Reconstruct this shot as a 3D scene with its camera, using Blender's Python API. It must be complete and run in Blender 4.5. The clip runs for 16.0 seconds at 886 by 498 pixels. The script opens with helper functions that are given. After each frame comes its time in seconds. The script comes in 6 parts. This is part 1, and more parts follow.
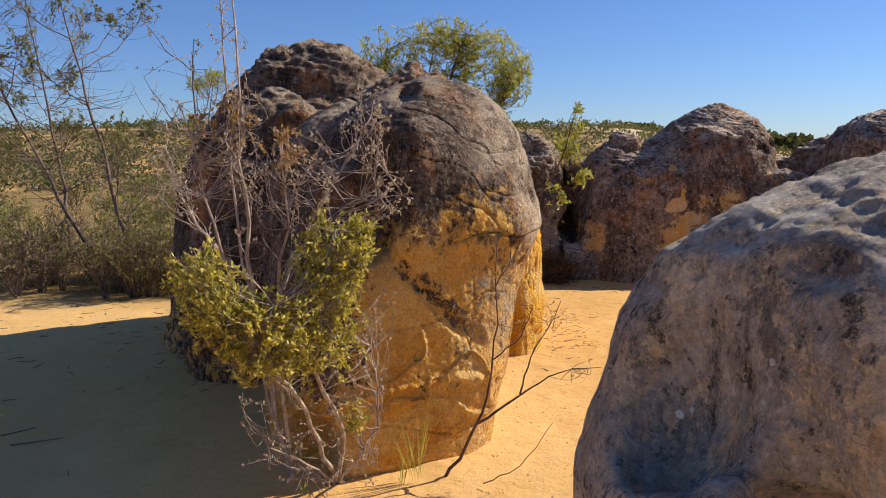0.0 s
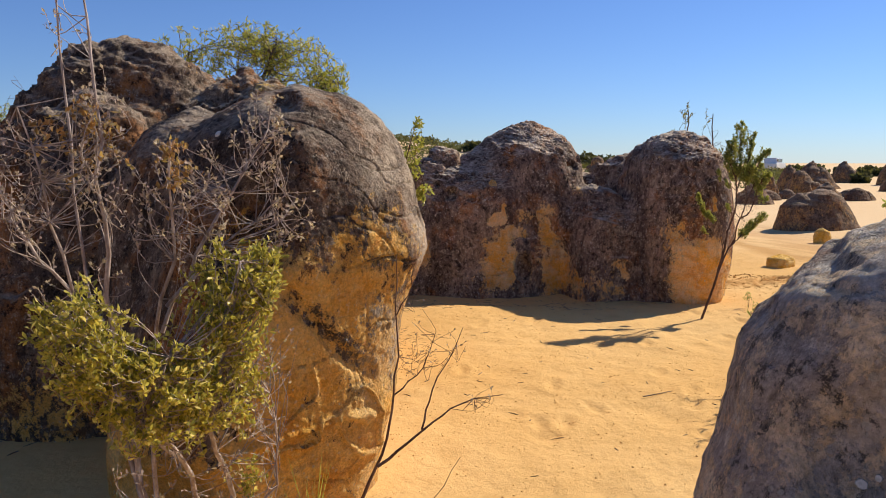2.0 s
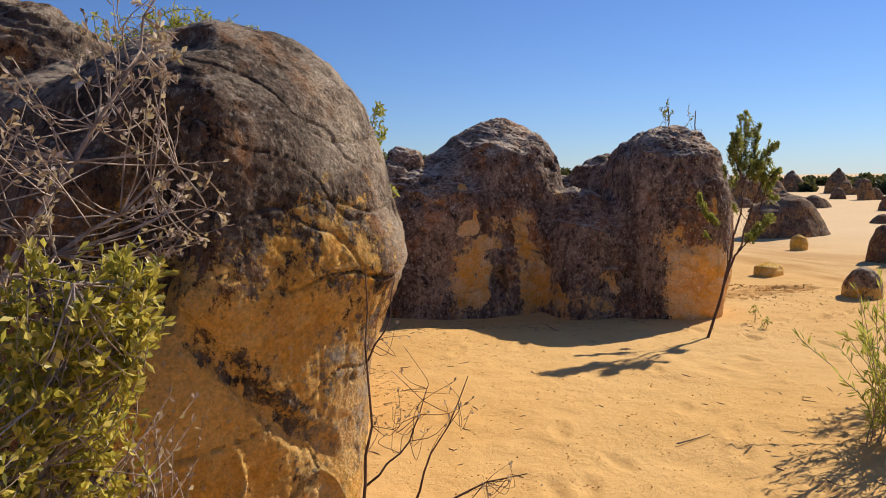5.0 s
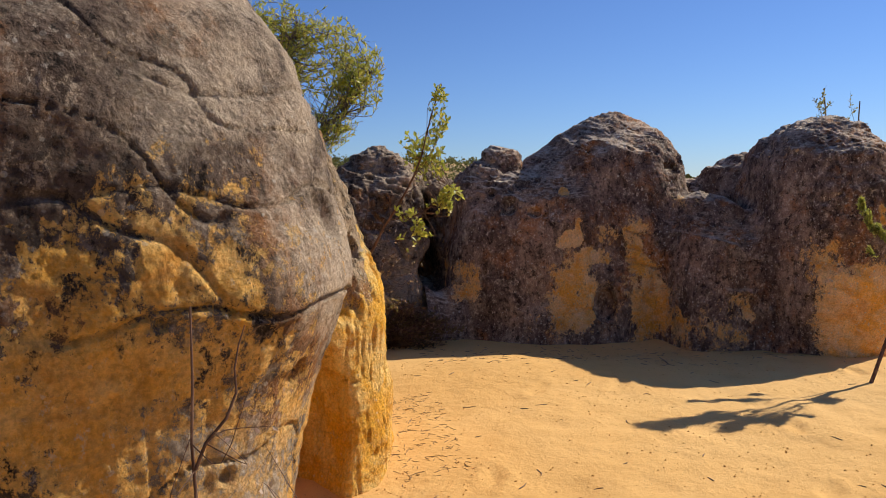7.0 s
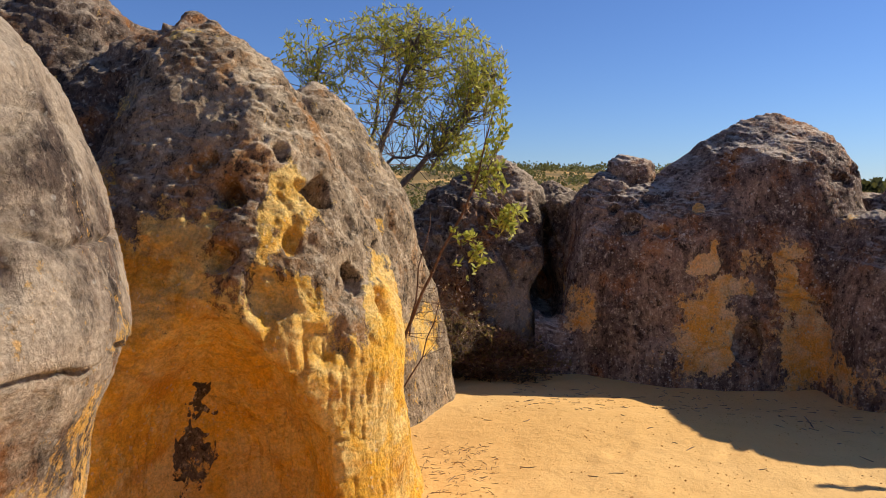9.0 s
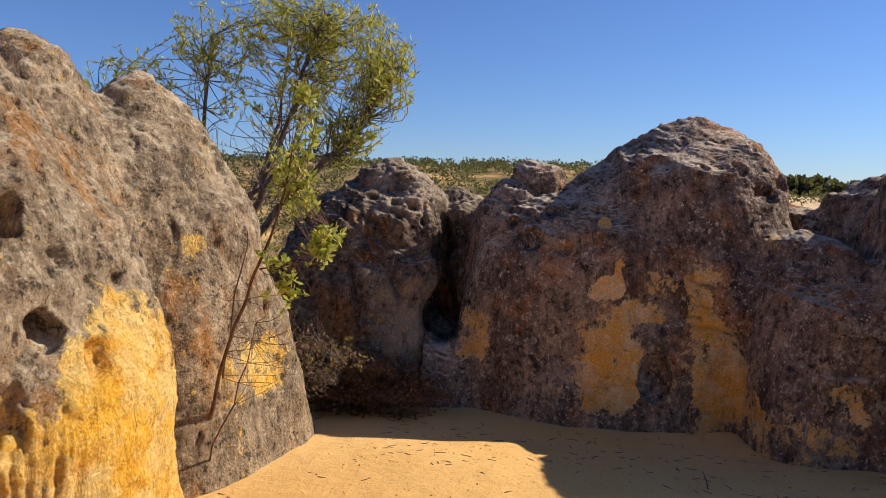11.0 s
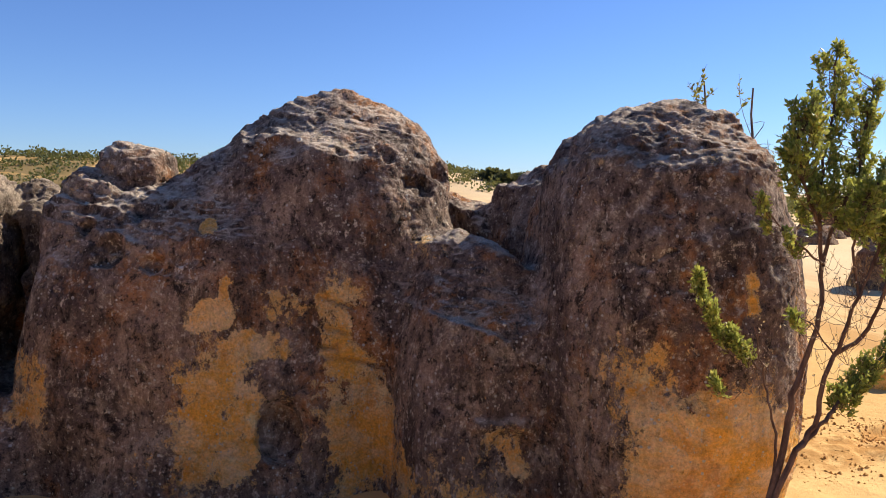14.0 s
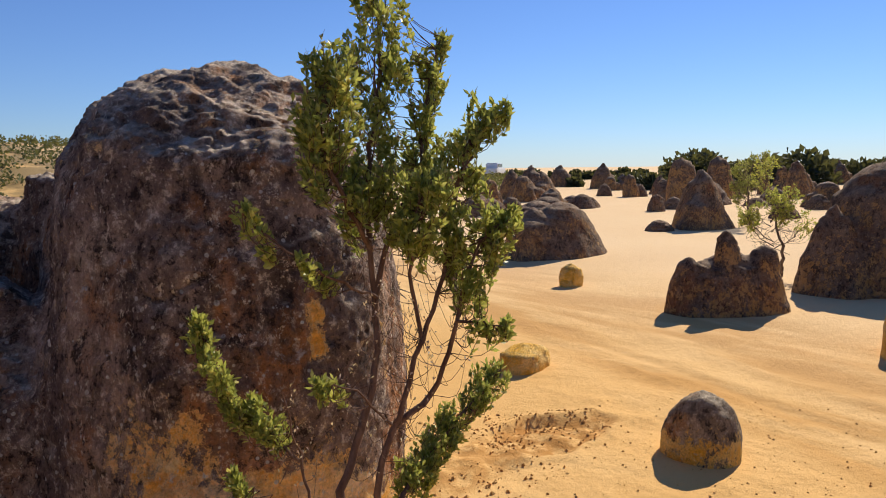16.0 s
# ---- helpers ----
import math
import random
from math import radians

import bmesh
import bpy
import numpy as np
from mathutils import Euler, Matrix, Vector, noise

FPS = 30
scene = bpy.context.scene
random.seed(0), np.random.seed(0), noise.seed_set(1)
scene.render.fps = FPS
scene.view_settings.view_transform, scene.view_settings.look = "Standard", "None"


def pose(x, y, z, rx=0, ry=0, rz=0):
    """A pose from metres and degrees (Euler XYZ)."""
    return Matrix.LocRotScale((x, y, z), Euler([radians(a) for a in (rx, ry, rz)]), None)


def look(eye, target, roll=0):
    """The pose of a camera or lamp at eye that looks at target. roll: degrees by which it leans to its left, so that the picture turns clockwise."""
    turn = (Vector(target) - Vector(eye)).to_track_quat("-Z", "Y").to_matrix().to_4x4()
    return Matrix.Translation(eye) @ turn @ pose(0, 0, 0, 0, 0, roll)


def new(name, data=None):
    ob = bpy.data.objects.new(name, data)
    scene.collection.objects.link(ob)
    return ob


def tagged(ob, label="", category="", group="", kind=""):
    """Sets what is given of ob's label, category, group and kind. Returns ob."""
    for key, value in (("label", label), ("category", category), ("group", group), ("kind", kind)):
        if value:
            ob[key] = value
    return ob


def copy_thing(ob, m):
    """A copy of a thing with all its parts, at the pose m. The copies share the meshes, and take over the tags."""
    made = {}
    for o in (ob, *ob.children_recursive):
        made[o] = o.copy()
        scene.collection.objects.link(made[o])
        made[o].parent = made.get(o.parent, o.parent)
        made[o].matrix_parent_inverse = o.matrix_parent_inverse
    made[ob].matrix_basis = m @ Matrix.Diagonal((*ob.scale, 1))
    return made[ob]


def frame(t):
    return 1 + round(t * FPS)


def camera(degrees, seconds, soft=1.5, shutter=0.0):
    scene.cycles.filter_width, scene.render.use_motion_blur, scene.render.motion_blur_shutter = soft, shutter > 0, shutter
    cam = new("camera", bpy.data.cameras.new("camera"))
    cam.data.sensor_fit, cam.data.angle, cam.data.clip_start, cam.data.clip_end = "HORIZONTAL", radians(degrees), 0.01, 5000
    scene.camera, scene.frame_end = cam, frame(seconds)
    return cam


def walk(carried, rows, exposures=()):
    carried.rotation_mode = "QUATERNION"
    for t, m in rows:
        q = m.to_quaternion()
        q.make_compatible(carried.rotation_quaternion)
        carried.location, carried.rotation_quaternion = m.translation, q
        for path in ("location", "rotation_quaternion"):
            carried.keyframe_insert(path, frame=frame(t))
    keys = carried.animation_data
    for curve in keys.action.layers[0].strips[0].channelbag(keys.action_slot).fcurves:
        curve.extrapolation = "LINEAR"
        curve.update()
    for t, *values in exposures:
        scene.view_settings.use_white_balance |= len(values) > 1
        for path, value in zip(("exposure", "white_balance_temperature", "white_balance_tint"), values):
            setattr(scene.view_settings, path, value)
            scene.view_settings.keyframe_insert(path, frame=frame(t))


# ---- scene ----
cam = camera(61.1, 16.0, 1.0)
PATH = [
    (0, (0.01, 0.027, 1.509), (0.008, 2.011, 1.252), -0.6),
    (0.5, (-0.105, 0.112, 1.517), (0.0, 2.094, 1.272), -0.4),
    (1, (-0.302, 0.203, 1.539), (-0.056, 2.173, 1.302), -0.1),
    (1.5, (-0.43, 0.26, 1.556), (-0.014, 2.203, 1.325), 0.1),
    (2, (-0.469, 0.379, 1.539), (0.107, 2.28, 1.309), 0.1),
    (2.5, (-0.482, 0.569, 1.536), (0.213, 2.43, 1.304), 0.0),
    (3, (-0.49, 0.724, 1.516), (0.265, 2.562, 1.288), -0.1),
    (3.2, (-0.505, 0.8, 1.503), (0.257, 2.635, 1.277), -0.2),
    (5.3, (-0.178, 1.63, 1.384), (0.497, 3.504, 1.202), -0.5),
    (5.5, (-0.122, 1.739, 1.389), (0.531, 3.621, 1.207), -0.2),
    (6, (0.03, 1.937, 1.369), (0.615, 3.841, 1.192), -0.5),
    (6.5, (0.253, 2.108, 1.353), (0.734, 4.042, 1.184), -0.5),
    (7, (0.435, 2.254, 1.321), (0.777, 4.218, 1.165), -0.7),
    (7.3, (0.538, 2.401, 1.322), (0.794, 4.379, 1.17), -0.6),
    (7.5, (0.617, 2.43, 1.319), (0.8, 4.416, 1.174), -0.9),
    (8, (0.805, 2.557, 1.317), (0.83, 4.552, 1.183), -1.1),
    (8.2, (0.9, 2.607, 1.331), (0.863, 4.602, 1.202), -1.3),
    (10.3, (1.665, 3.292, 1.472), (1.409, 5.269, 1.319), 1.0),
    (10.5, (1.746, 3.379, 1.492), (1.516, 5.36, 1.339), 0.9),
    (11, (1.908, 3.575, 1.49), (1.765, 5.564, 1.338), 0.8),
    (11.5, (2.112, 3.845, 1.489), (2.055, 5.839, 1.345), 0.6),
    (12, (2.238, 4.05, 1.499), (2.283, 6.044, 1.351), 0.3),
    (12.5, (2.449, 4.253, 1.519), (2.562, 6.244, 1.364), -0.0),
    (13, (2.505, 4.401, 1.47), (2.729, 6.384, 1.33), 0.4),
    (13.5, (2.687, 4.632, 1.481), (3.008, 6.601, 1.332), 0.3),
    (14, (2.857, 4.785, 1.474), (3.327, 6.723, 1.321), 0.4),
    (14.5, (3.115, 4.937, 1.481), (3.779, 6.817, 1.324), 0.4),
    (15, (3.31, 5.072, 1.492), (4.182, 6.864, 1.324), 0.2),
    (15.5, (3.534, 5.263, 1.509), (4.583, 6.956, 1.324), -0.4),
    (16, (3.726, 5.397, 1.532), (4.91, 6.994, 1.318), -0.6),
]
walk(cam, [(t, look(eye, target, roll)) for t, eye, target, roll in PATH],
     [(0, 0.48), (2, 0.44), (5.5, 0.3), (6.5, 0.32), (8, 0.46), (10.5, 0.48), (12.5, 0.66), (14, 0.78), (15, 0.6), (16, 0.4)])

# ---- light ----
SUN_AZ = (0.945, 0.327)          # where the sun stands, seen from above
SUN_EL = 36.0
world = bpy.data.worlds.new("sky")
scene.world = world
world.use_nodes = True
wn = world.node_tree
wn.nodes.clear()
sky = wn.nodes.new("ShaderNodeTexSky")
sky.sky_type = "NISHITA"
sky.sun_disc = False
sky.sun_elevation = radians(SUN_EL)
sky.sun_rotation = math.atan2(SUN_AZ[0], SUN_AZ[1])
sky.air_density, sky.dust_density, sky.ozone_density = 1.0, 0.0, 3.0
sky_bg = wn.nodes.new("ShaderNodeBackground")
sky_bg.inputs["Strength"].default_value = 0.066
sky_out = wn.nodes.new("ShaderNodeOutputWorld")
deep = wn.nodes.new("ShaderNodeMix")
deep.data_type, deep.blend_type = "RGBA", "MULTIPLY"
deep.inputs[0].default_value = 1.0
deep.inputs[7].default_value = (0.66, 0.84, 1.26, 1)
wn.links.new(sky.outputs[0], deep.inputs[6])
wn.links.new(deep.outputs[2], sky_bg.inputs["Color"])
wn.links.new(sky_bg.outputs[0], sky_out.inputs["Surface"])
sun_data = bpy.data.lights.new("sun", "SUN")
sun_data.energy, sun_data.angle, sun_data.color = 4.4, radians(0.5), (1.0, 0.9, 0.76)
sun = new("sun", sun_data)
sun.matrix_world = look((0, 0, 30), Vector((0, 0, 30)) - Vector((*Vector(SUN_AZ).normalized() * math.cos(radians(SUN_EL)), math.sin(radians(SUN_EL)))))


# ---- noise on arrays ----
TABLE = np.random.RandomState(7).rand(65536).astype(np.float32) * 2 - 1


def vnoise(x, y, z, seed=0):
    """Smooth noise in -1..1 at each place."""
    xi, yi, zi = np.floor(x), np.floor(y), np.floor(z)
    fx, fy, fz = (x - xi), (y - yi), (z - zi)
    fx, fy, fz = fx * fx * (3 - 2 * fx), fy * fy * (3 - 2 * fy), fz * fz * (3 - 2 * fz)
    xi, yi, zi = xi.astype(np.int64), yi.astype(np.int64), zi.astype(np.int64)

    def corner(a, b, c):
        return TABLE[((xi + a) * 73856093 ^ (yi + b) * 19349663 ^ (zi + c) * 83492791 ^ (seed * 2654435)) & 65535]

    def along(b, c):
        lo = corner(0, b, c)
        return lo + (corner(1, b, c) - lo) * fx

    low = along(0, 0)
    low = low + (along(1, 0) - low) * fy
    high = along(0, 1)
    high = high + (along(1, 1) - high) * fy
    return low + (high - low) * fz


def fbm(x, y, z, freq, octaves, seed=0, gain=0.5):
    total, amp, norm = 0.0, 1.0, 0.0
    for o in range(octaves):
        k = freq * 2.03 ** o
        total = total + amp * vnoise(x * k + 3.1 * o, y * k + 1.7 * o, z * k + 5.3 * o, seed + o)
        norm += amp
        amp *= gain
    return total / norm


def cells(x, y, z, freq, seed=0):
    """Distance to the nearest of scattered points, in cells."""
    x, y, z = x * freq, y * freq, z * freq
    xi, yi, zi = (np.floor(v).astype(np.int64) for v in (x, y, z))
    best = np.full(x.shape, 9.0, np.float32)
    for a in (-1, 0, 1):
        for b in (-1, 0, 1):
            for c in (-1, 0, 1):
                h = ((xi + a) * 73856093 ^ (yi + b) * 19349663 ^ (zi + c) * 83492791 ^ (seed * 7919)) & 65535
                d = (xi + a + 0.5 + 0.45 * TABLE[h] - x) ** 2 + (yi + b + 0.5 + 0.45 * TABLE[(h * 31 + 7) & 65535] - y) ** 2 + (zi + c + 0.5 + 0.45 * TABLE[(h * 57 + 91) & 65535] - z) ** 2
                best = np.minimum(best, d)
    return np.sqrt(best)


def smooth(a, b, v):
    t = np.clip((v - a) / (b - a), 0, 1)
    return t * t * (3 - 2 * t)


# ---- materials ----
class Nodes:
    """A short way to write node trees."""

    def __init__(self, name, rough=0.9, spec=0.25):
        self.mat = bpy.data.materials.new(name)
        self.mat.use_nodes = True
        self.tree = self.mat.node_tree
        self.bsdf = self.tree.nodes["Principled BSDF"]
        self.bsdf.inputs["Roughness"].default_value = rough
        self.bsdf.inputs["Specular IOR Level"].default_value = spec

    def node(self, kind, **sockets):
        n = self.tree.nodes.new(kind)
        for key, value in sockets.items():
            self.put(n.inputs[key.replace("_", " ")], value)
        return n

    def put(self, socket, value):
        if isinstance(value, bpy.types.NodeSocket):
            self.tree.links.new(value, socket)
        elif isinstance(value, tuple) and len(value) == 3 and socket.type == "RGBA":
            socket.default_value = (*value, 1)
        else:
            socket.default_value = value

    def place(self, stretch=(1, 1, 1)):
        if not hasattr(self, "geo"):
            self.geo = self.tree.nodes.new("ShaderNodeNewGeometry")
        if stretch == (1, 1, 1):
            return self.geo.outputs["Position"]
        m = self.tree.nodes.new("ShaderNodeVectorMath")
        m.operation = "MULTIPLY"
        self.put(m.inputs[0], self.geo.outputs["Position"])
        m.inputs[1].default_value = stretch
        return m.outputs[0]

    def noise(self, scale, detail=5, rough=0.55, stretch=(1, 1, 1), warp=0.0):
        n = self.node("ShaderNodeTexNoise", Vector=self.place(stretch), Scale=scale, Detail=detail, Roughness=rough, Distortion=warp)
        return n.outputs["Fac"]

    def voronoi(self, scale, feature="F1", stretch=(1, 1, 1), rand=1.0):
        n = self.tree.nodes.new("ShaderNodeTexVoronoi")
        n.feature = feature
        self.put(n.inputs["Vector"], self.place(stretch))
        n.inputs["Scale"].default_value = scale
        n.inputs["Randomness"].default_value = rand
        return n.outputs["Distance"]

    def math(self, op, a, b=0.0, clamp=False):
        n = self.tree.nodes.new("ShaderNodeMath")
        n.operation, n.use_clamp = op, clamp
        self.put(n.inputs[0], a)
        self.put(n.inputs[1], b)
        return n.outputs[0]

    def ramp(self, v, lo, hi):
        n = self.tree.nodes.new("ShaderNodeMapRange")
        n.interpolation_type = "SMOOTHSTEP"
        self.put(n.inputs["Value"], v)
        n.inputs["From Min"].default_value, n.inputs["From Max"].default_value = lo, hi
        return n.outputs["Result"]

    def mix(self, fac, a, b, how="MIX"):
        n = self.tree.nodes.new("ShaderNodeMix")
        n.data_type, n.blend_type = "RGBA", how
        self.put(n.inputs[0], fac)
        self.put(n.inputs[6], a)
        self.put(n.inputs[7], b)
        return n.outputs[2]

    def attr(self, name):
        n = self.tree.nodes.new("ShaderNodeAttribute")
        n.attribute_name = name
        return n.outputs["Fac"]

    def bump(self, height, dist, strength=1.0, under=None):
        n = self.node("ShaderNodeBump", Height=height, Distance=dist, Strength=strength)
        if under is not None:
            self.put(n.inputs["Normal"], under)
        return n.outputs["Normal"]

    def done(self, color, normal=None, rough=None):
        self.put(self.bsdf.inputs["Base Color"], color)
        if normal is not None:
            self.put(self.bsdf.inputs["Normal"], normal)
        if rough is not None:
            self.put(self.bsdf.inputs["Roughness"], rough)
        return self.mat


def rock_material(name, dark, mid, pale, ochre, sand, specks=1.0, patchy=1.0, soot=1.0):
    """Limestone: bare ochre stone under a dark weathered crust. The attribute crust says where the crust lies."""
    n = Nodes(name, 0.92, 0.18)
    big = n.noise(1.6, 6, 0.6)
    fine = n.noise(9, 9, 0.7)
    grain = n.noise(85, 5, 0.72)
    speck = n.noise(34, 8, 0.78, (1, 1, 0.8))
    bed = n.noise(5, 7, 0.66, (1, 1, 5), 0.7)
    # bare stone: ochre and paler sandstone, thin dark beds, rusty stains, pale worn grains
    bare = n.mix(n.ramp(n.noise(3.6, 7, 0.66, (1, 1, 1.4), 0.4), 0.4, 0.62), ochre, sand)
    bare = n.mix(n.math("MULTIPLY", n.ramp(n.noise(3.3, 8, 0.68, (1, 1, 1.6), 0.6), 0.48, 0.68), 0.7), bare, (0.72 * ochre[0], 0.55 * ochre[1], 0.5 * ochre[2]))
    bare = n.mix(n.math("MULTIPLY", n.ramp(bed, 0.54, 0.68), 0.45), bare, tuple(0.6 * c for c in sand))
    bare = n.mix(n.math("MULTIPLY", n.ramp(fine, 0.54, 0.72), 0.8), bare, tuple(min(1.0, 1.2 * c) for c in sand))
    runs = n.noise(9, 7, 0.7, (1, 1, 0.1), 0.3)
    bare = n.mix(n.math("MULTIPLY", n.ramp(runs, 0.54, 0.66), 0.4 * soot), bare, tuple(0.4 * c for c in ochre))
    bare = n.mix(n.math("MULTIPLY", n.ramp(speck, 0.58, 0.66), 0.55), bare, tuple(0.22 * c for c in ochre))
    # crust: near-black to grey-brown, in blotches, runs and crumbs
    blotch = n.noise(4.2, 10, 0.74, (1, 1, 0.5))
    skin = n.mix(n.math("MULTIPLY", n.ramp(blotch, 0.44, 0.64), patchy), dark, mid)
    streak = n.noise(6.5, 9, 0.74, (1, 1, 0.3), 0.4)
    skin = n.mix(n.math("MULTIPLY", n.ramp(streak, 0.5, 0.62), 0.7), skin, tuple(0.25 * c for c in dark))
    skin = n.mix(n.math("MULTIPLY", n.ramp(n.noise(3.1, 9, 0.74, (1, 1, 0.8)), 0.54, 0.68), 0.45 * patchy), skin, pale)
    rust = n.math("MULTIPLY", n.ramp(n.noise(2.3, 9, 0.72, (1, 1, 0.7)), 0.5, 0.64), 0.65)
    skin = n.mix(rust, skin, (0.55 * ochre[0], 0.42 * ochre[1], 0.42 * ochre[2] + 0.01))
    crumb = n.noise(19, 10, 0.84, (1, 1, 0.85))
    skin = n.mix(n.math("MULTIPLY", n.ramp(crumb, 0.52, 0.59), 0.9), skin, tuple(0.12 * c for c in dark))
    skin = n.mix(n.math("MULTIPLY", n.ramp(crumb, 0.46, 0.38), 0.7), skin, pale)
    # pale worn skin on tops, their sunlit look put into the colour too
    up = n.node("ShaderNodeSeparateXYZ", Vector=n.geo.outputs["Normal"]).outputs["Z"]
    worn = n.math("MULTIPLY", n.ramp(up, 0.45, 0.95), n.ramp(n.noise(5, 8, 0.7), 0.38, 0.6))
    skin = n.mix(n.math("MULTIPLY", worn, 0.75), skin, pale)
    # attribute worn: sunlit paleness painted on two boulders, plus a pale stone patch
    pale_share = n.math("MULTIPLY", n.attr("worn"), n.ramp(n.noise(2.6, 9, 0.7), 0.4, 0.58))
    skin = n.mix(n.math("MULTIPLY", pale_share, 0.85), skin, pale)
    # where which lies
    edge = n.math("ADD", n.attr("crust"), n.math("MULTIPLY", n.math("SUBTRACT", n.noise(7, 10, 0.8), 0.5), 1.9))
    edge = n.math("ADD", edge, n.math("MULTIPLY", n.math("SUBTRACT", n.noise(2.2, 6, 0.62, (1, 1, 0.6)), 0.5), 0.7))
    edge = n.math("ADD", edge, n.math("MULTIPLY", n.math("SUBTRACT", n.noise(27, 8, 0.82, (1, 1, 0.7)), 0.5), 1.7))
    rim = n.math("MULTIPLY", n.ramp(edge, 0.22, 0.42), 0.45)
    bare = n.mix(rim, bare, tuple(min(1.0, 1.12 * c) for c in sand))
    color = n.mix(n.ramp(edge, 0.45, 0.53), bare, skin)
    color = n.mix(n.math("MULTIPLY", n.ramp(n.attr("vein"), 0.25, 0.7), 0.8), color, tuple(min(1.0, 1.1 * c) for c in sand))
    color = n.mix(n.math("MULTIPLY", pale_share, 0.35), color, pale)
    # lichen spots and pale flecks
    spots = n.math("SUBTRACT", n.voronoi(23), n.math("MULTIPLY", n.noise(3.3, 3), 0.40))
    color = n.mix(n.math("MULTIPLY", n.ramp(spots, -0.06, -0.1), 0.5 * specks), color, (0.62, 0.58, 0.5))
    flecks = n.ramp(n.noise(44, 7, 0.78, (1, 1, 0.65)), 0.57, 0.63)
    flecks = n.math("MULTIPLY", flecks, n.ramp(n.noise(3.7, 5, 0.7), 0.4, 0.6))
    color = n.mix(n.math("MULTIPLY", flecks, 0.75 * specks), color, (0.74, 0.62, 0.47))
    black = n.ramp(n.noise(11, 9, 0.78, (1, 1, 0.5)), 0.56, 0.63)
    color = n.mix(n.math("MULTIPLY", n.math("MULTIPLY", black, n.ramp(edge, 0.1, 0.5)), 0.7 * soot), color, (0.03, 0.024, 0.022))
    color = n.mix(n.ramp(grain, 0.3, 0.68), n.mix(0.35, color, (0, 0, 0)), color)
    # relief
    relief = n.math("ADD", n.math("MULTIPLY", fine, 0.8), n.math("MULTIPLY", grain, 0.16))
    relief = n.math("ADD", relief, n.math("MULTIPLY", n.noise(22, 8, 0.75, (1, 1, 0.6), 0.5), 0.6))
    relief = n.math("ADD", relief, n.math("MULTIPLY", bed, 0.25))
    relief = n.math("ADD", relief, n.math("MULTIPLY", n.ramp(edge, 0.43, 0.5), 0.12))
    pits = n.ramp(n.voronoi(34), 0.0, 0.3)
    normal = n.bump(relief, 0.045, 0.9)
    normal = n.bump(n.math("MULTIPLY", pits, n.ramp(big, 0.4, 0.6)), 0.012, 0.5, normal)
    return n.done(color, normal)


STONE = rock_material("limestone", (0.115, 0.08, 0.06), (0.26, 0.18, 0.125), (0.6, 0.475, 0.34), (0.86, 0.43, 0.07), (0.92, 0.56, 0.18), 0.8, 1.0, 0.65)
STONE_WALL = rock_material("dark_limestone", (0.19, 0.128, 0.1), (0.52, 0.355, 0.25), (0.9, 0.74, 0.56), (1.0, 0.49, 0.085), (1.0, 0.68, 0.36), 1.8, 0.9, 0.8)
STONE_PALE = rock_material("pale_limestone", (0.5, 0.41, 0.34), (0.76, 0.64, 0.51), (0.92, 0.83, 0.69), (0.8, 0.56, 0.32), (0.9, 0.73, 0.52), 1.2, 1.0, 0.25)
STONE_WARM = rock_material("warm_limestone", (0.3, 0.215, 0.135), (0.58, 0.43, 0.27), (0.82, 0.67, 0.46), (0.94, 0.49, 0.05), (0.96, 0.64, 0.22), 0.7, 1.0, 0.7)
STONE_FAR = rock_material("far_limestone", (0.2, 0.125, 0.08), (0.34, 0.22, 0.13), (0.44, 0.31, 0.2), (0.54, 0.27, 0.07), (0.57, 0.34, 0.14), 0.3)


def sand_material():
    n = Nodes("yellow_sand", 0.95, 0.12)
    big = n.noise(0.35, 5, 0.6)
    mid = n.noise(3.5, 6, 0.62)
    grain = n.noise(260, 3, 0.7)
    color = n.mix(n.ramp(big, 0.35, 0.68), (0.76, 0.445, 0.15), (0.82, 0.525, 0.21))
    color = n.mix(n.math("MULTIPLY", n.ramp(mid, 0.5, 0.75), 0.4), color, (0.6, 0.335, 0.105))
    color = n.mix(n.math("MULTIPLY", n.attr("track"), n.ramp(n.noise(1.6, 5, 0.6, (1.2, 0.25, 1)), 0.38, 0.6)), color, (0.6, 0.31, 0.08))
    color = n.mix(n.math("MULTIPLY", n.attr("bank"), n.ramp(n.noise(9, 7, 0.7), 0.36, 0.56)), color, (0.5, 0.24, 0.06))
    color = n.mix(n.math("MULTIPLY", n.attr("far"), n.ramp(n.noise(0.3, 6, 0.68), 0.3, 0.52)), color, (0.2, 0.145, 0.06))
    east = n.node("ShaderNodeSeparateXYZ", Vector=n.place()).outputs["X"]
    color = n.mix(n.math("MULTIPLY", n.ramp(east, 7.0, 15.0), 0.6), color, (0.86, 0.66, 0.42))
    crumb = n.math("SUBTRACT", n.voronoi(55), n.math("MULTIPLY", n.noise(1.3, 4), 0.3))
    color = n.mix(n.math("MULTIPLY", n.ramp(crumb, 0.0, -0.06), 0.6), color, (0.14, 0.085, 0.04))
    color = n.mix(n.math("MULTIPLY", n.ramp(grain, 0.35, 0.75), 0.3), color, (0.36, 0.21, 0.075))
    normal = n.bump(n.math("ADD", n.noise(14, 6, 0.65), n.math("MULTIPLY", grain, 0.12)), 0.03, 0.45)
    return n.done(color, normal)


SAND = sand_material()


def bark_material(name, a, b):
    n = Nodes(name, 0.85, 0.2)
    v = n.noise(38, 5, 0.65, (1, 1, 0.3))
    return n.done(n.mix(n.ramp(v, 0.35, 0.68), a, b), n.bump(v, 0.004, 0.8))


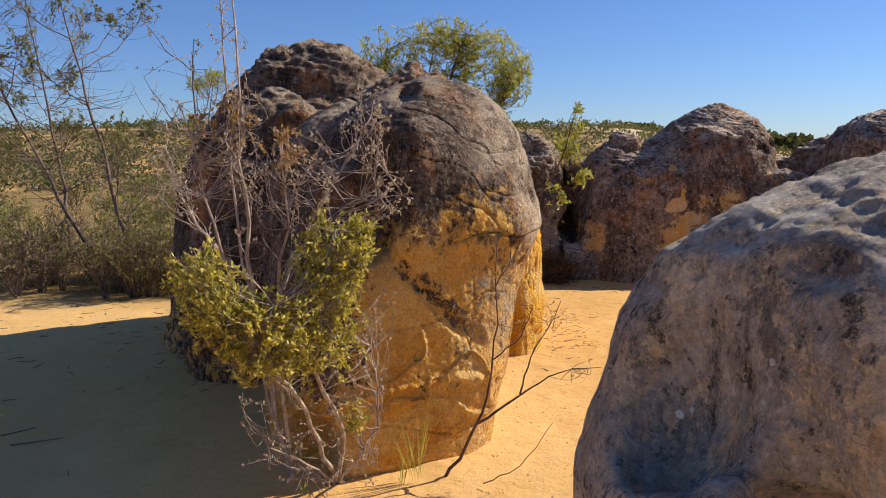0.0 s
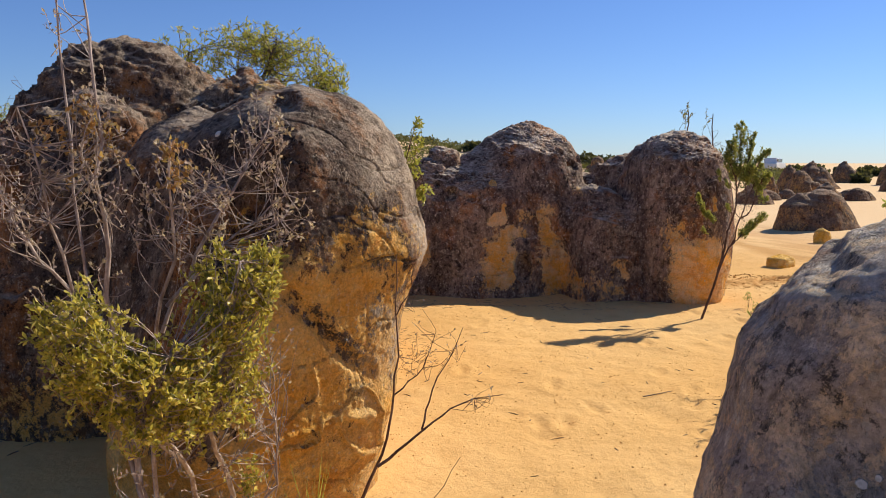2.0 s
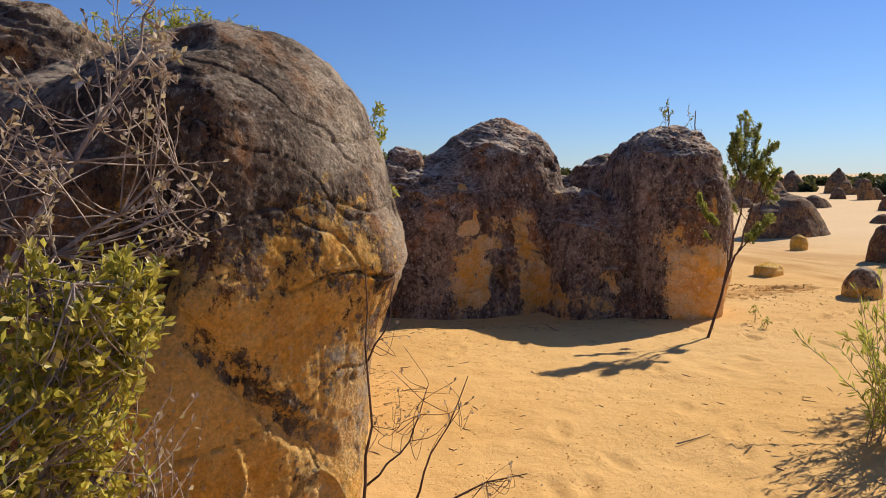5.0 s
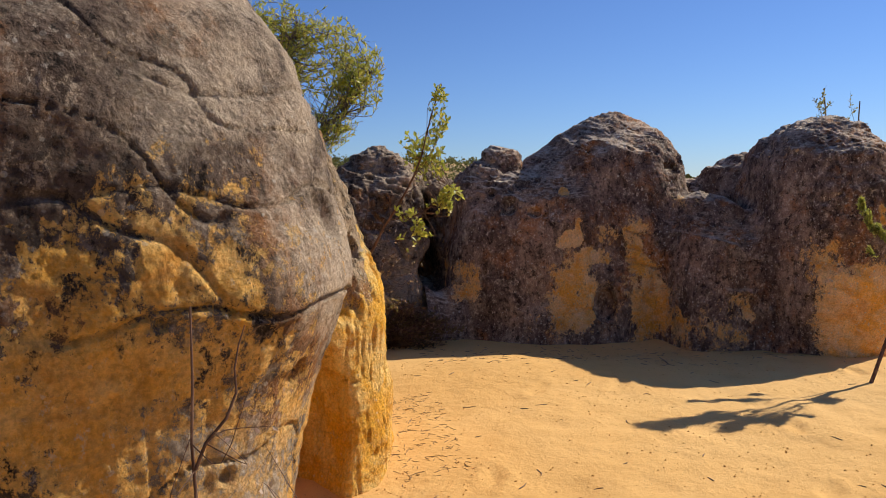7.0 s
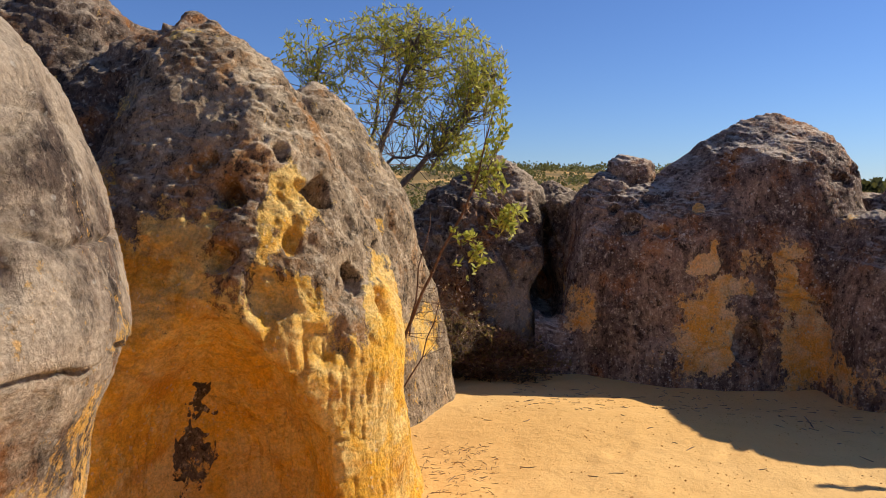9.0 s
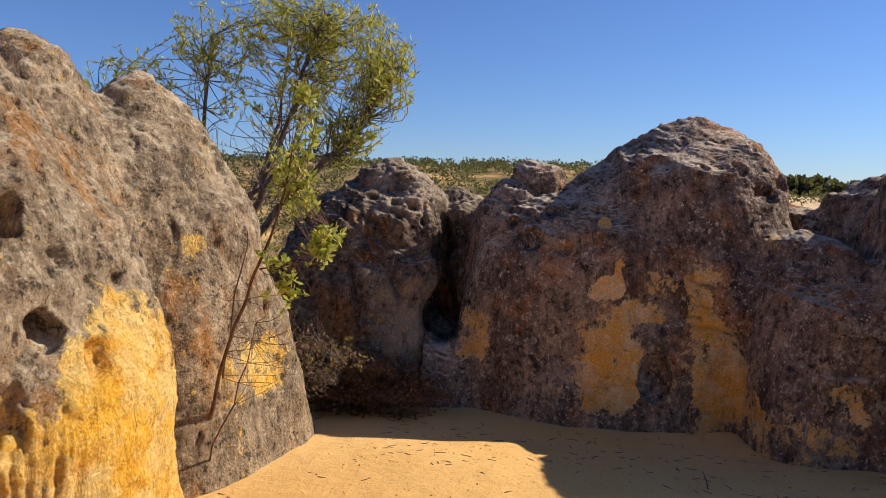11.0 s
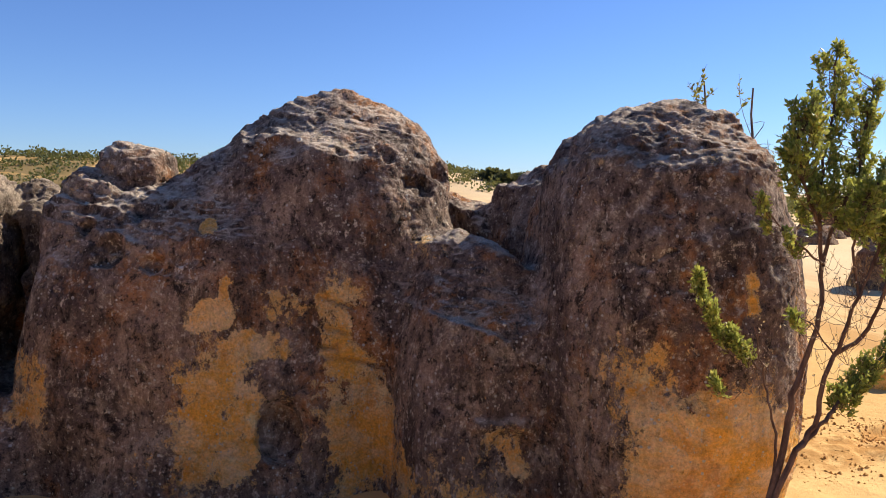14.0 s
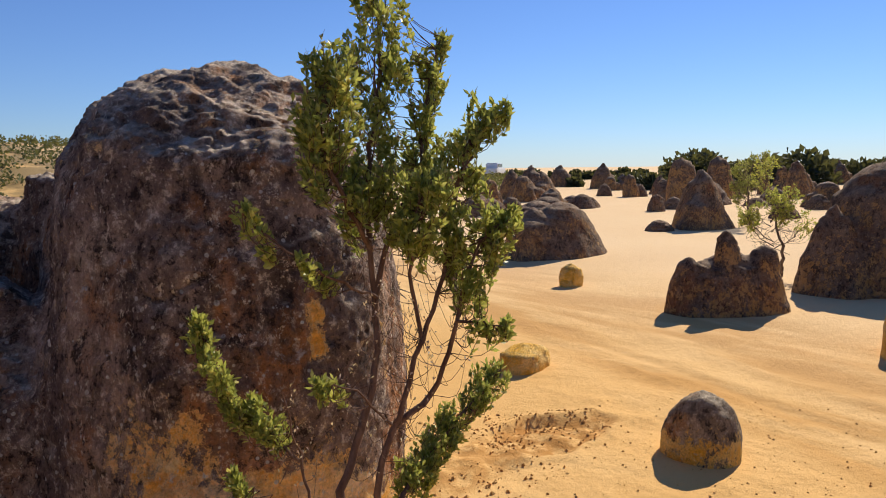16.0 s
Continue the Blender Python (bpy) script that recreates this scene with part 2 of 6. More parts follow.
BARK = bark_material("grey_bark", (0.10, 0.07, 0.05), (0.24, 0.18, 0.14))
BARK_RED = bark_material("red_brown_bark", (0.085, 0.045, 0.03), (0.2, 0.12, 0.08))
BARK_PALE = bark_material("bleached_twig", (0.26, 0.19, 0.15), (0.52, 0.43, 0.36))


def leaf_material(name, a, b, c, shine=0.4, through_light=0.45):
    """Leaves, each with a tint of its own, a little see-through."""
    n = Nodes(name, shine, 0.4)
    geo = n.tree.nodes.new("ShaderNodeNewGeometry")
    pick = geo.outputs["Random Per Island"]
    color = n.mix(n.ramp(pick, 0.05, 0.6), a, b)
    color = n.mix(n.ramp(pick, 0.72, 1.0), color, c)
    n.put(n.bsdf.inputs["Base Color"], color)
    trans = n.node("ShaderNodeBsdfTranslucent", Color=n.mix(0.25, color, (1.0, 0.9, 0.2)))
    both = n.tree.nodes.new("ShaderNodeMixShader")
    both.inputs[0].default_value = through_light
    n.put(both.inputs[1], n.bsdf.outputs[0])
    n.put(both.inputs[2], trans.outputs[0])
    n.put(n.tree.nodes["Material Output"].inputs["Surface"], both.outputs[0])
    return n.mat


LEAF_OLIVE = leaf_material("olive_leaf", (0.16, 0.16, 0.03), (0.52, 0.44, 0.06), (0.82, 0.68, 0.2))
LEAF_GREEN = leaf_material("green_leaf", (0.14, 0.19, 0.04), (0.28, 0.32, 0.06), (0.48, 0.45, 0.13))
LEAF_LIME = leaf_material("lime_leaf", (0.24, 0.30, 0.045), (0.40, 0.42, 0.07), (0.54, 0.48, 0.11))
LEAF_DEAD = leaf_material("dry_leaf", (0.24, 0.155, 0.13), (0.44, 0.315, 0.27), (0.66, 0.55, 0.48), 0.6)
LEAF_RUST = leaf_material("rust_leaf", (0.20, 0.09, 0.035), (0.40, 0.19, 0.065), (0.46, 0.26, 0.11), 0.6)
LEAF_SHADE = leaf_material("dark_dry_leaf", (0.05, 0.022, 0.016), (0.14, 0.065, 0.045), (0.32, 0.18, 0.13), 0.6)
LEAF_TREE = leaf_material("tree_leaf", (0.2, 0.24, 0.03), (0.44, 0.45, 0.05), (0.7, 0.58, 0.1))
LEAF_SCRUB = leaf_material("scrub_leaf", (0.05, 0.06, 0.022), (0.14, 0.145, 0.04), (0.36, 0.31, 0.1), 0.7)
LEAF_FAR = leaf_material("far_leaf", (0.05, 0.065, 0.025), (0.09, 0.105, 0.035), (0.15, 0.135, 0.055), 0.8, 0.2)
LEAF_DARK = leaf_material("dark_far_leaf", (0.025, 0.035, 0.018), (0.045, 0.058, 0.026), (0.07, 0.075, 0.035), 0.8, 0.15)
LEAF_STRAW = leaf_material("straw", (0.40, 0.28, 0.14), (0.55, 0.41, 0.21), (0.62, 0.48, 0.27), 0.7)


# ---- meshes ----
def mesh_of(name, verts, faces, material, smooth_faces=True, attrs=()):
    """A mesh from arrays; faces all have the same count of corners."""
    me = bpy.data.meshes.new(name)
    verts, faces = np.asarray(verts, np.float32), np.asarray(faces, np.int32)
    k = faces.shape[1]
    me.vertices.add(len(verts))
    me.vertices.foreach_set("co", verts.ravel())
    me.loops.add(faces.size)
    me.loops.foreach_set("vertex_index", faces.ravel())
    me.polygons.add(len(faces))
    me.polygons.foreach_set("loop_start", np.arange(0, faces.size, k, dtype=np.int32))
    me.polygons.foreach_set("loop_total", np.full(len(faces), k, np.int32))
    me.polygons.foreach_set("use_smooth", np.full(len(faces), smooth_faces))
    for key, values in attrs:
        me.attributes.new(key, "FLOAT", "POINT").data.foreach_set("value", np.asarray(values, np.float32))
    me.update(calc_edges=True)
    me.validate()
    me.materials.append(material)
    return me


def thing(name, label, category, at=(0, 0, 0), group="", kind=""):
    ob = new(name)
    ob.empty_display_size = 0.1
    ob.location = at
    return tagged(ob, label, category, group, kind)


def part(name, mesh, parent, label="", kind=""):
    ob = new(name, mesh)
    ob.parent = parent
    ob.location = -Vector(parent.location)
    return tagged(ob, label, "", "", kind)


def surface(field, lo, hi, step):
    """The zero surface of a field over a box, as verts and quads."""
    n = [int(round((b - a) / step)) + 1 for a, b in zip(lo, hi)]
    axes = [a + step * np.arange(k, dtype=np.float32) for a, k in zip(lo, n)]
    X, Y, Z = np.meshgrid(*axes, indexing="ij")
    F = field(X, Y, Z).astype(np.float32)
    inside = F < 0
    c = [(i, j, k) for i in (0, 1) for j in (0, 1) for k in (0, 1)]
    count = sum(inside[i:n[0] - 1 + i, j:n[1] - 1 + j, k:n[2] - 1 + k].astype(np.int8) for i, j, k in c)
    cell = np.argwhere((count > 0) & (count < 8))
    val = np.stack([F[cell[:, 0] + i, cell[:, 1] + j, cell[:, 2] + k] for i, j, k in c], 1)
    pos, hits = np.zeros((len(cell), 3), np.float32), np.zeros(len(cell), np.float32)
    for p in range(8):
        for axis in range(3):
            q = p + (4, 2, 1)[axis]
            if c[p][axis] == 1:
                continue
            cross = (val[:, p] < 0) != (val[:, q] < 0)
            d = val[:, p] - val[:, q]
            t = np.where(cross, val[:, p] / np.where(d == 0, 1, d), 0)
            for a in range(3):
                pos[:, a] += np.where(cross, c[p][a] + (t if a == axis else 0), 0)
            hits += cross
    verts = (cell + pos / hits[:, None]) * step + np.array(lo, np.float32)
    index = np.full([k - 1 for k in n], -1, np.int64)
    index[cell[:, 0], cell[:, 1], cell[:, 2]] = np.arange(len(cell))
    quads = []
    for axis in range(3):
        u, v = (axis + 1) % 3, (axis + 2) % 3
        a = [slice(None)] * 3
        b = [slice(None)] * 3
        a[axis], b[axis] = slice(0, -1), slice(1, None)
        edge = np.argwhere(inside[tuple(a)] != inside[tuple(b)])
        edge = edge[(edge[:, u] > 0) & (edge[:, v] > 0) & (edge[:, u] < n[u] - 1) & (edge[:, v] < n[v] - 1)]
        flip = inside[edge[:, 0], edge[:, 1], edge[:, 2]]
        ring = []
        for du, dv in ((-1, -1), (0, -1), (0, 0), (-1, 0)):
            e = edge.copy()
            e[:, u] += du
            e[:, v] += dv
            ring.append(index[e[:, 0], e[:, 1], e[:, 2]])
        ring = np.stack(ring, 1)
        ring[~flip] = ring[~flip][:, ::-1]
        quads.append(ring)
    return verts, np.concatenate(quads)


def normals_of(verts, quads):
    p = verts[quads]
    f = np.cross(p[:, 2] - p[:, 0], p[:, 3] - p[:, 1])
    out = np.zeros_like(verts)
    for k in range(4):
        for a in range(3):
            out[:, a] += np.bincount(quads[:, k], f[:, a], len(verts))
    return out / np.maximum(np.linalg.norm(out, axis=1, keepdims=True), 1e-9)


def finer(verts, quads):
    """Each four-sided face becomes four, on the same surface."""
    n = len(verts)
    ends = np.sort(np.stack([quads, np.roll(quads, -1, 1)], 2).reshape(-1, 2), 1)
    key, back = np.unique(ends[:, 0].astype(np.int64) * n + ends[:, 1], return_inverse=True)
    mids = 0.5 * (verts[key // n] + verts[key % n])
    back = n + back.reshape(-1, 4)
    centre = n + len(key) + np.arange(len(quads))
    out = [np.stack([quads[:, k], back[:, k], centre, back[:, k - 1]], 1) for k in range(4)]
    return np.vstack([verts, mids, verts[quads].mean(1)]).astype(np.float32), np.vstack(out)


def lobe(X, Y, Z, at, radii, profile, power=2.6, yaw=0.0, lean=(0.0, 0.0)):
    """An upright rounded mass: its width at each height follows the profile of (height, share of the radii)."""
    zs, ss = zip(*profile)
    zz = np.linspace(zs[0] - 0.5, zs[-1] + 0.5, 300)
    table = np.interp(zz, [*zs, zs[-1] + 0.5], [*ss, ss[-1] - 1.8])
    table[3:-3] = np.convolve(table, np.ones(7) / 7, "valid")
    s = np.interp(Z, zz, table).astype(np.float32)
    dx, dy = X - at[0] - lean[0] * Z, Y - at[1] - lean[1] * Z
    ca, sa = math.cos(radians(yaw)), math.sin(radians(yaw))
    u, v = (ca * dx + sa * dy) / radii[0], (-sa * dx + ca * dy) / radii[1]
    return ((np.abs(u) ** power + np.abs(v) ** power) ** (1 / power) - s) * min(radii)


def ball(X, Y, Z, at, radii):
    return (np.sqrt(((X - at[0]) / radii[0]) ** 2 + ((Y - at[1]) / radii[1]) ** 2 + ((Z - at[2]) / radii[2]) ** 2) - 1) * min(radii)


def join(a, b, k=0.12):
    h = np.clip(0.5 + 0.5 * (b - a) / k, 0, 1)
    return b + (a - b) * h - k * h * (1 - h)


def cut(a, b, k=0.05):
    return -join(-a, b, k)


def stone(name, label, field, lo, hi, step, crust, material, rough=1.0, seed=0, strata=1.0, group="", extra=None, caves=0.6, ribs=0.5, vein=None, edgy=1.0, fine=False, pale_at=None):
    """A boulder: its field is warped, meshed and then weathered with ledges, pits and grain."""
    def warped(X, Y, Z):
        w = 0.045 * rough
        a = vnoise(X * 2.6, Y * 2.6, Z * 2.6, seed)
        b = vnoise(X * 2.6 + 9, Y * 2.6, Z * 2.6, seed + 3)
        return field(X + w * a, Y + w * b, Z) + 0.016 * rough * vnoise(X * 5.2, Y * 5.2, Z * 5.2, seed + 5)

    verts, quads = surface(warped, lo, hi, step)
    if fine:
        verts, quads = finer(verts, quads)
    x, y, z = verts.T
    nrm = normals_of(verts, quads)
    side = 1 - np.clip(nrm[:, 2], 0, 1)
    top = smooth(0.2, 0.75, nrm[:, 2])
    # rough, dipping beds that break off in steps, strongest on the weathered tops
    dip = z + 0.22 * x - 0.14 * y + 0.05 * fbm(x, y, z, 2.2, 3, seed + 11)
    for k, amp in ((7.0, 0.024), (17.0, 0.014)):
        saw = dip * k + 1.3 * vnoise(x * 1.7, y * 1.7, z * 1.7, seed + 12)
        saw = saw - np.floor(saw)
        where = smooth(-0.1, 0.35, vnoise(x * 2.1 + k, y * 2.1, z * 2.6, seed + 14))
        move = (0 if k == 7.0 else move) + amp * strata * (0.08 + 0.92 * top) * where * (smooth(0.0, 0.75, saw) - smooth(0.86, 1.0, saw) - 0.4)
    move += (0.012 + 0.004 * top) * fbm(x, y, z, 6.5, 4, seed + 13, 0.58)
    wx, wy, wz = (0.11 * fbm(x, y, z, 3.0, 2, seed + k) for k in (151, 152, 153))
    sharp = 0.30 - np.abs(fbm(x + wx, y + wy, 1.5 * (z + wz), 2.7, 2, seed + 15, 0.5))
    move += 0.085 * (0.07 + 0.93 * top) * edgy * sharp
    sharp = 0.28 - np.abs(fbm(x + wx, y - wy, 2.0 * z + wz, 7.0, 2, seed + 16, 0.5))
    worn = 0.35 + 0.9 * smooth(-0.2, 0.3, fbm(x, y, z, 1.5, 2, seed + 19))
    move += 0.036 * worn * (0.12 + 0.88 * top) * edgy * sharp
    sharp = 0.26 - np.abs(fbm(x - wx, y + wy, 1.6 * z, 17.0, 2, seed + 17, 0.5))
    move += 0.017 * worn * (0.25 + 0.75 * top) * edgy * sharp
    flake = fbm(x + wx, y + wy, 2.4 * (z + 0.2 * x), 4.5, 2, seed + 18, 0.5) * 5
    flake = flake - np.floor(flake)
    move += 0.012 * (0.3 + 0.7 * top) * edgy * (flake - 1.2 * smooth(0.85, 1.0, flake))
    # ribs that water has cut down the sides
    rib = np.abs(vnoise(x * 11, y * 11, z * 1.3, seed + 21)) + 0.5 * np.abs(vnoise(x * 23, y * 23, z * 2.4, seed + 22))
    move -= 0.012 * ribs * side * smooth(0.25, 0.0, rib)
    holes = cells(x, y, z * 1.3, 6.0, seed + 23)
    keep = smooth(0.12, 0.4, fbm(x, y, z, 1.7, 2, seed + 29))
    move -= 0.03 * caves * keep * smooth(0.38, 0.16, holes)
    pit = cells(x, y, z * 0.8, 17, seed + 31)
    move -= 0.012 * smooth(0.36, 0.14, pit) * smooth(0.0, 0.35, fbm(x, y, z, 2.3, 2, seed + 37))
    crack = np.abs(vnoise(x * 1.1 + 0.35 * vnoise(x * 5, y * 5, z * 5, seed), y * 1.1, z * 3.1 + 0.5 * vnoise(x * 4, y * 4, z * 4, seed + 1), seed + 41))
    move -= 0.022 * side * smooth(0.012, 0.0, crack) * smooth(-0.05, 0.25, vnoise(x * 2.2, y * 2.2, z * 2.2, seed + 45))
    split = np.abs(vnoise(x * 2.3 + 0.4 * vnoise(x * 6, y * 6, z * 6, seed + 2), y * 2.3, z * 1.2, seed + 42))
    move -= 0.016 * smooth(0.012, 0.0, split) * smooth(0.0, 0.3, vnoise(x * 1.3, y * 1.3, z * 1.3, seed + 44))
    move += 0.007 * fbm(x, y, z * 1.4, 30, 3, seed + 43, 0.6)
    move -= 0.005 * smooth(0.38, 0.1, cells(x, y, z, 42, seed + 47)) * smooth(-0.1, 0.25, fbm(x, y, z, 3.1, 2, seed + 53))
    if fine:
        grit = cells(x, y, z * 1.2, 75, seed + 61)
        move -= 0.0045 * smooth(0.42, 0.12, grit) * smooth(-0.15, 0.2, fbm(x, y, z, 4.1, 2, seed + 63))
        hair = np.abs(vnoise(x * 4 + 0.5 * vnoise(x * 11, y * 11, z * 11, seed + 64), y * 4, z * 9, seed + 65))
        move -= 0.010 * smooth(0.03, 0.0, hair) * smooth(0.1, 0.35, vnoise(x * 2.2, y * 2.2, z * 2.2, seed + 66))
    move = move * rough
    if extra is not None:
        move = move + extra(x, y, z, nrm)
    verts = verts + nrm * move[:, None]
    me = mesh_of(name, verts, quads, material, True, [("crust", crust(*verts.T, nrm)), ("vein", vein(*verts.T) if vein else 0 * x), ("worn", pale_at(*verts.T, nrm) if pale_at else 0 * x)])
    ob = new(name, me)
    return tagged(ob, label, "rock", group)


def spot(x, y, z, at, radii, ragged=0.2):
    """1 inside a ragged patch, 0 outside, soft edge."""
    x = x + ragged * fbm(x, y, z, 3.6, 5, 331, 0.62)
    z = z + ragged * fbm(x, y, z, 3.6, 5, 341, 0.62)
    d = (np.abs((x - at[0]) / radii[0]) ** 2.4 + np.abs((y - at[1]) / radii[1]) ** 2.4 + np.abs((z - at[2]) / radii[2]) ** 2.4) ** (1 / 2.4)
    return smooth(1.35, 0.6, d)


def patch(x, z, lo, hi, ragged=0.08, seed=361):
    """1 inside an upright ragged panel from lo to hi in x and z, 0 outside."""
    u = x + ragged * fbm(x, z, 0 * x, 6.0, 5, seed, 0.72)
    v = z + ragged * fbm(x, z, 0 * x + 3, 6.0, 5, seed + 9, 0.72)
    cx, cz, rx, rz = (lo[0] + hi[0]) / 2, (lo[1] + hi[1]) / 2, (hi[0] - lo[0]) / 2, (hi[1] - lo[1]) / 2
    d = (np.abs((u - cx) / rx) ** 3 + np.abs((v - cz) / rz) ** 3) ** (1 / 3)
    return smooth(1.6, 0.5, d)


# ---- ground ----
FEET = np.random.RandomState(5).rand(46, 3)


def ground_height(x, y):
    zero = np.zeros_like(x)
    r = np.hypot(x - 2, y - 5)
    az = np.degrees(np.arctan2(x - 2, y - 5))
    near = smooth(26, 14, r)
    z = 0.06 * np.exp(-(((x - 1.5) / 1.1) ** 2 + ((y - 6.3) / 1.2) ** 2)) + 0.10 * np.exp(-(((x - 1.9) / 1.1) ** 2 + ((y - 7.2) / 0.55) ** 2)) - 0.05 * np.exp(-(((x - 3.2) / 1.4) ** 2 + ((y - 8.0) / 0.6) ** 2))
    z += near * (0.05 * fbm(x, y, zero, 0.35, 3, 61) + 0.014 * fbm(x, y, zero, 1.9, 3, 63) + 0.007 * fbm(x, y, zero, 9.0, 4, 65))
    trodden = near * smooth(-0.1, 0.3, fbm(x, y, zero, 0.45, 2, 67))
    z -= 0.009 * trodden * smooth(0.42, 0.15, cells(x, y, zero + 0.5, 2.8, 69))
    # wheel ruts
    u = (x - 9.1) * 0.955 - (y - 8.6) * 0.295
    bend = u + 0.25 * np.sin((y - 8) * 0.35)
    lane = smooth(1.6, 1.0, np.abs(bend - 0.2))
    along = 0.2 * x + y
    rut = vnoise(bend * 3.2, along * 0.12, zero, 71) + 0.6 * vnoise(bend * 8.5, along * 0.2, zero, 72)
    z -= near * lane * (0.025 + 0.011 * rut)
    # footprints
    for k in range(46):
        px, py = 1.2 + 5.2 * FEET[k, 0], 3.6 + 3.6 * FEET[k, 1]
        c, q = math.cos(0.5 + 1.2 * FEET[k, 2]), math.sin(0.5 + 1.2 * FEET[k, 2])
        a, b = ((x - px) * c + (y - py) * q) / 0.13, (-(x - px) * q + (y - py) * c) / 0.05
        d = a * a + b * b
        z += 0.012 * (0.7 * np.exp(-((np.sqrt(d) - 1.25) / 0.3) ** 2) - np.exp(-d * d))
    # a crumbled bank beside the outcrop
    crumble = fbm(x, y, zero, 2.4, 4, 75)
    d = np.hypot((x - 6.55) / 0.6, (y - 8.45) / 0.34) + 1.1 * crumble
    bank = smooth(1.15, 0.75, d)
    z += -0.05 * smooth(1.05, 0.6, d) * smooth(-0.6, 0.5, (x - 6.55) / 0.55) * smooth(-0.25, 0.1, crumble) + 0.02 * np.exp(-((d - 1.1) / 0.16) ** 2) + 0.03 * bank * fbm(x, y, zero, 9, 3, 76)
    d = np.hypot((x - 6.0) / 0.6, (y - 8.3) / 0.25) + 0.6 * crumble
    bank = np.maximum(bank, 0.8 * smooth(1.1, 0.7, d))
    z += 0.03 * smooth(1.1, 0.7, d) * (0.5 + fbm(x, y, zero, 7, 3, 77))
    # the rise behind
    h = (1.15 * smooth(40, 28, az) + 2.2 * smooth(30, 8, az)) * smooth(-178, -140, az)
    z += (h + 0.15) * smooth(13, 62, r) + (0.2 + 0.3 * smooth(40, 28, az)) * smooth(15, 40, r) * fbm(x, y, zero, 0.05, 3, 73)
    return z, near * lane, bank


def axis(lo, hi, step, far, grow):
    out = list(np.arange(lo, hi + step / 2, step))
    d = step
    right, left = [out[-1]], [out[0]]
    while right[-1] < far:
        d *= grow
        right.append(right[-1] + d)
        left.append(left[-1] - d)
    return np.array(left[:0:-1] + out + right[1:])


gx, gy = axis(-2.6, 8.6, 0.034, 1600, 1.10), axis(1.0, 9.4, 0.034, 1600, 1.10)
GX, GY = np.meshgrid(gx, gy, indexing="ij")
gz, lane, bank = ground_height(GX, GY)
far_share = smooth(14, 34, np.hypot(GX - 2, GY - 5)) * smooth(40, 5, np.degrees(np.arctan2(GX - 2, GY - 5)))
# darker under the scrub: leaf litter, and the bushes' shadows put into the colour
far_share = np.maximum(far_share, 0.9 * smooth(-1.6, -2.6, GX) * smooth(6.9, 8.4, GY))
ids = np.arange(GX.size).reshape(GX.shape)
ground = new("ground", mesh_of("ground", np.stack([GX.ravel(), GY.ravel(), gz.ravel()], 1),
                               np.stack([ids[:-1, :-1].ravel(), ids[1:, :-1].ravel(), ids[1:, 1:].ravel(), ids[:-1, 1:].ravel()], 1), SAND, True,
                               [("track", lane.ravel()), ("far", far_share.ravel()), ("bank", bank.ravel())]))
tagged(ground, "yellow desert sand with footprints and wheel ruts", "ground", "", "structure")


def floor_at(x, y):
    """The ground's height, from its grid."""
    i = min(max(int(np.searchsorted(gx, x)) - 1, 0), len(gx) - 2)
    j = min(max(int(np.searchsorted(gy, y)) - 1, 0), len(gy) - 2)
    u, v = (x - gx[i]) / (gx[i + 1] - gx[i]), (y - gy[j]) / (gy[j + 1] - gy[j])
    return float((gz[i, j] * (1 - u) + gz[i + 1, j] * u) * (1 - v) + (gz[i, j + 1] * (1 - u) + gz[i + 1, j + 1] * u) * v)


# ---- the row of boulders beside the path ----
def front_field(X, Y, Z):
    d = lobe(X, Y, Z, (-0.37, 4.07), (0.62, 0.63), [(-0.3, 0.9), (0.0, 0.92), (0.5, 0.94), (0.95, 0.98), (1.1, 1.02), (1.2, 0.99), (1.45, 0.89), (1.63, 0.75), (1.76, 0.55), (1.86, 0.28), (1.9, 0.0)], 3.2, 25, (0.16, 0.0))
    d = join(d, lobe(X, Y, Z, (-0.55, 4.5), (0.5, 0.6), [(-0.3, 0.9), (0.9, 1.0), (1.4, 0.85), (1.7, 0.5), (1.82, 0.0)]), 0.15)
    d = cut(d, ball(X, Y, Z, (-0.62, 3.62, 1.56), (0.2, 0.14, 0.12)), 0.1)
    d = cut(d, ball(X, Y, Z, (-0.18, 3.72, 1.84), (0.07, 0.25, 0.09)), 0.06)
    d = cut(d, ball(X, Y, Z, (-0.3, 3.48, 1.3), (0.12, 0.16, 0.28)), 0.12)
    d = cut(d, ball(X, Y, Z, (-0.72, 3.42, 0.1), (0.22, 0.25, 0.22)), 0.08)
    return d


def front_crust(x, y, z, n):
    right = smooth(0.05, 0.35, x)
    v = 0.46 + 0.5 * smooth(1.15, 1.45, z + 0.22 * fbm(x, y, z, 1.3, 3, 5)) - 0.3 * smooth(1.12, 0.95, z)
    v = np.maximum(v, 0.85 * smooth(-0.2, -0.55, x) * smooth(0.1, 0.6, z))
    v = np.maximum(v, (0.42 + 0.2 * smooth(0.8, 1.1, z)) * smooth(0.25, 0.6, n[:, 0] + 0.2 * fbm(x, y, z, 3, 3, 7)) * smooth(0.25, 0.65, z))
    slant = smooth(0.13, 0.05, np.abs(z - 0.78 + 1.1 * (x - 0.02))) * smooth(0.45, 0.6, z) * smooth(1.1, 0.95, z) * smooth(3.9, 3.6, y)
    v = np.maximum(v, 0.56 * slant)
    v -= 0.2 * patch(x, z, (0.0, 1.2), (0.1, 1.3)) + 0.25 * patch(x, z, (0.17, 1.18), (0.25, 1.3))
    return v + 0.1 * right * smooth(1.2, 1.4, z)


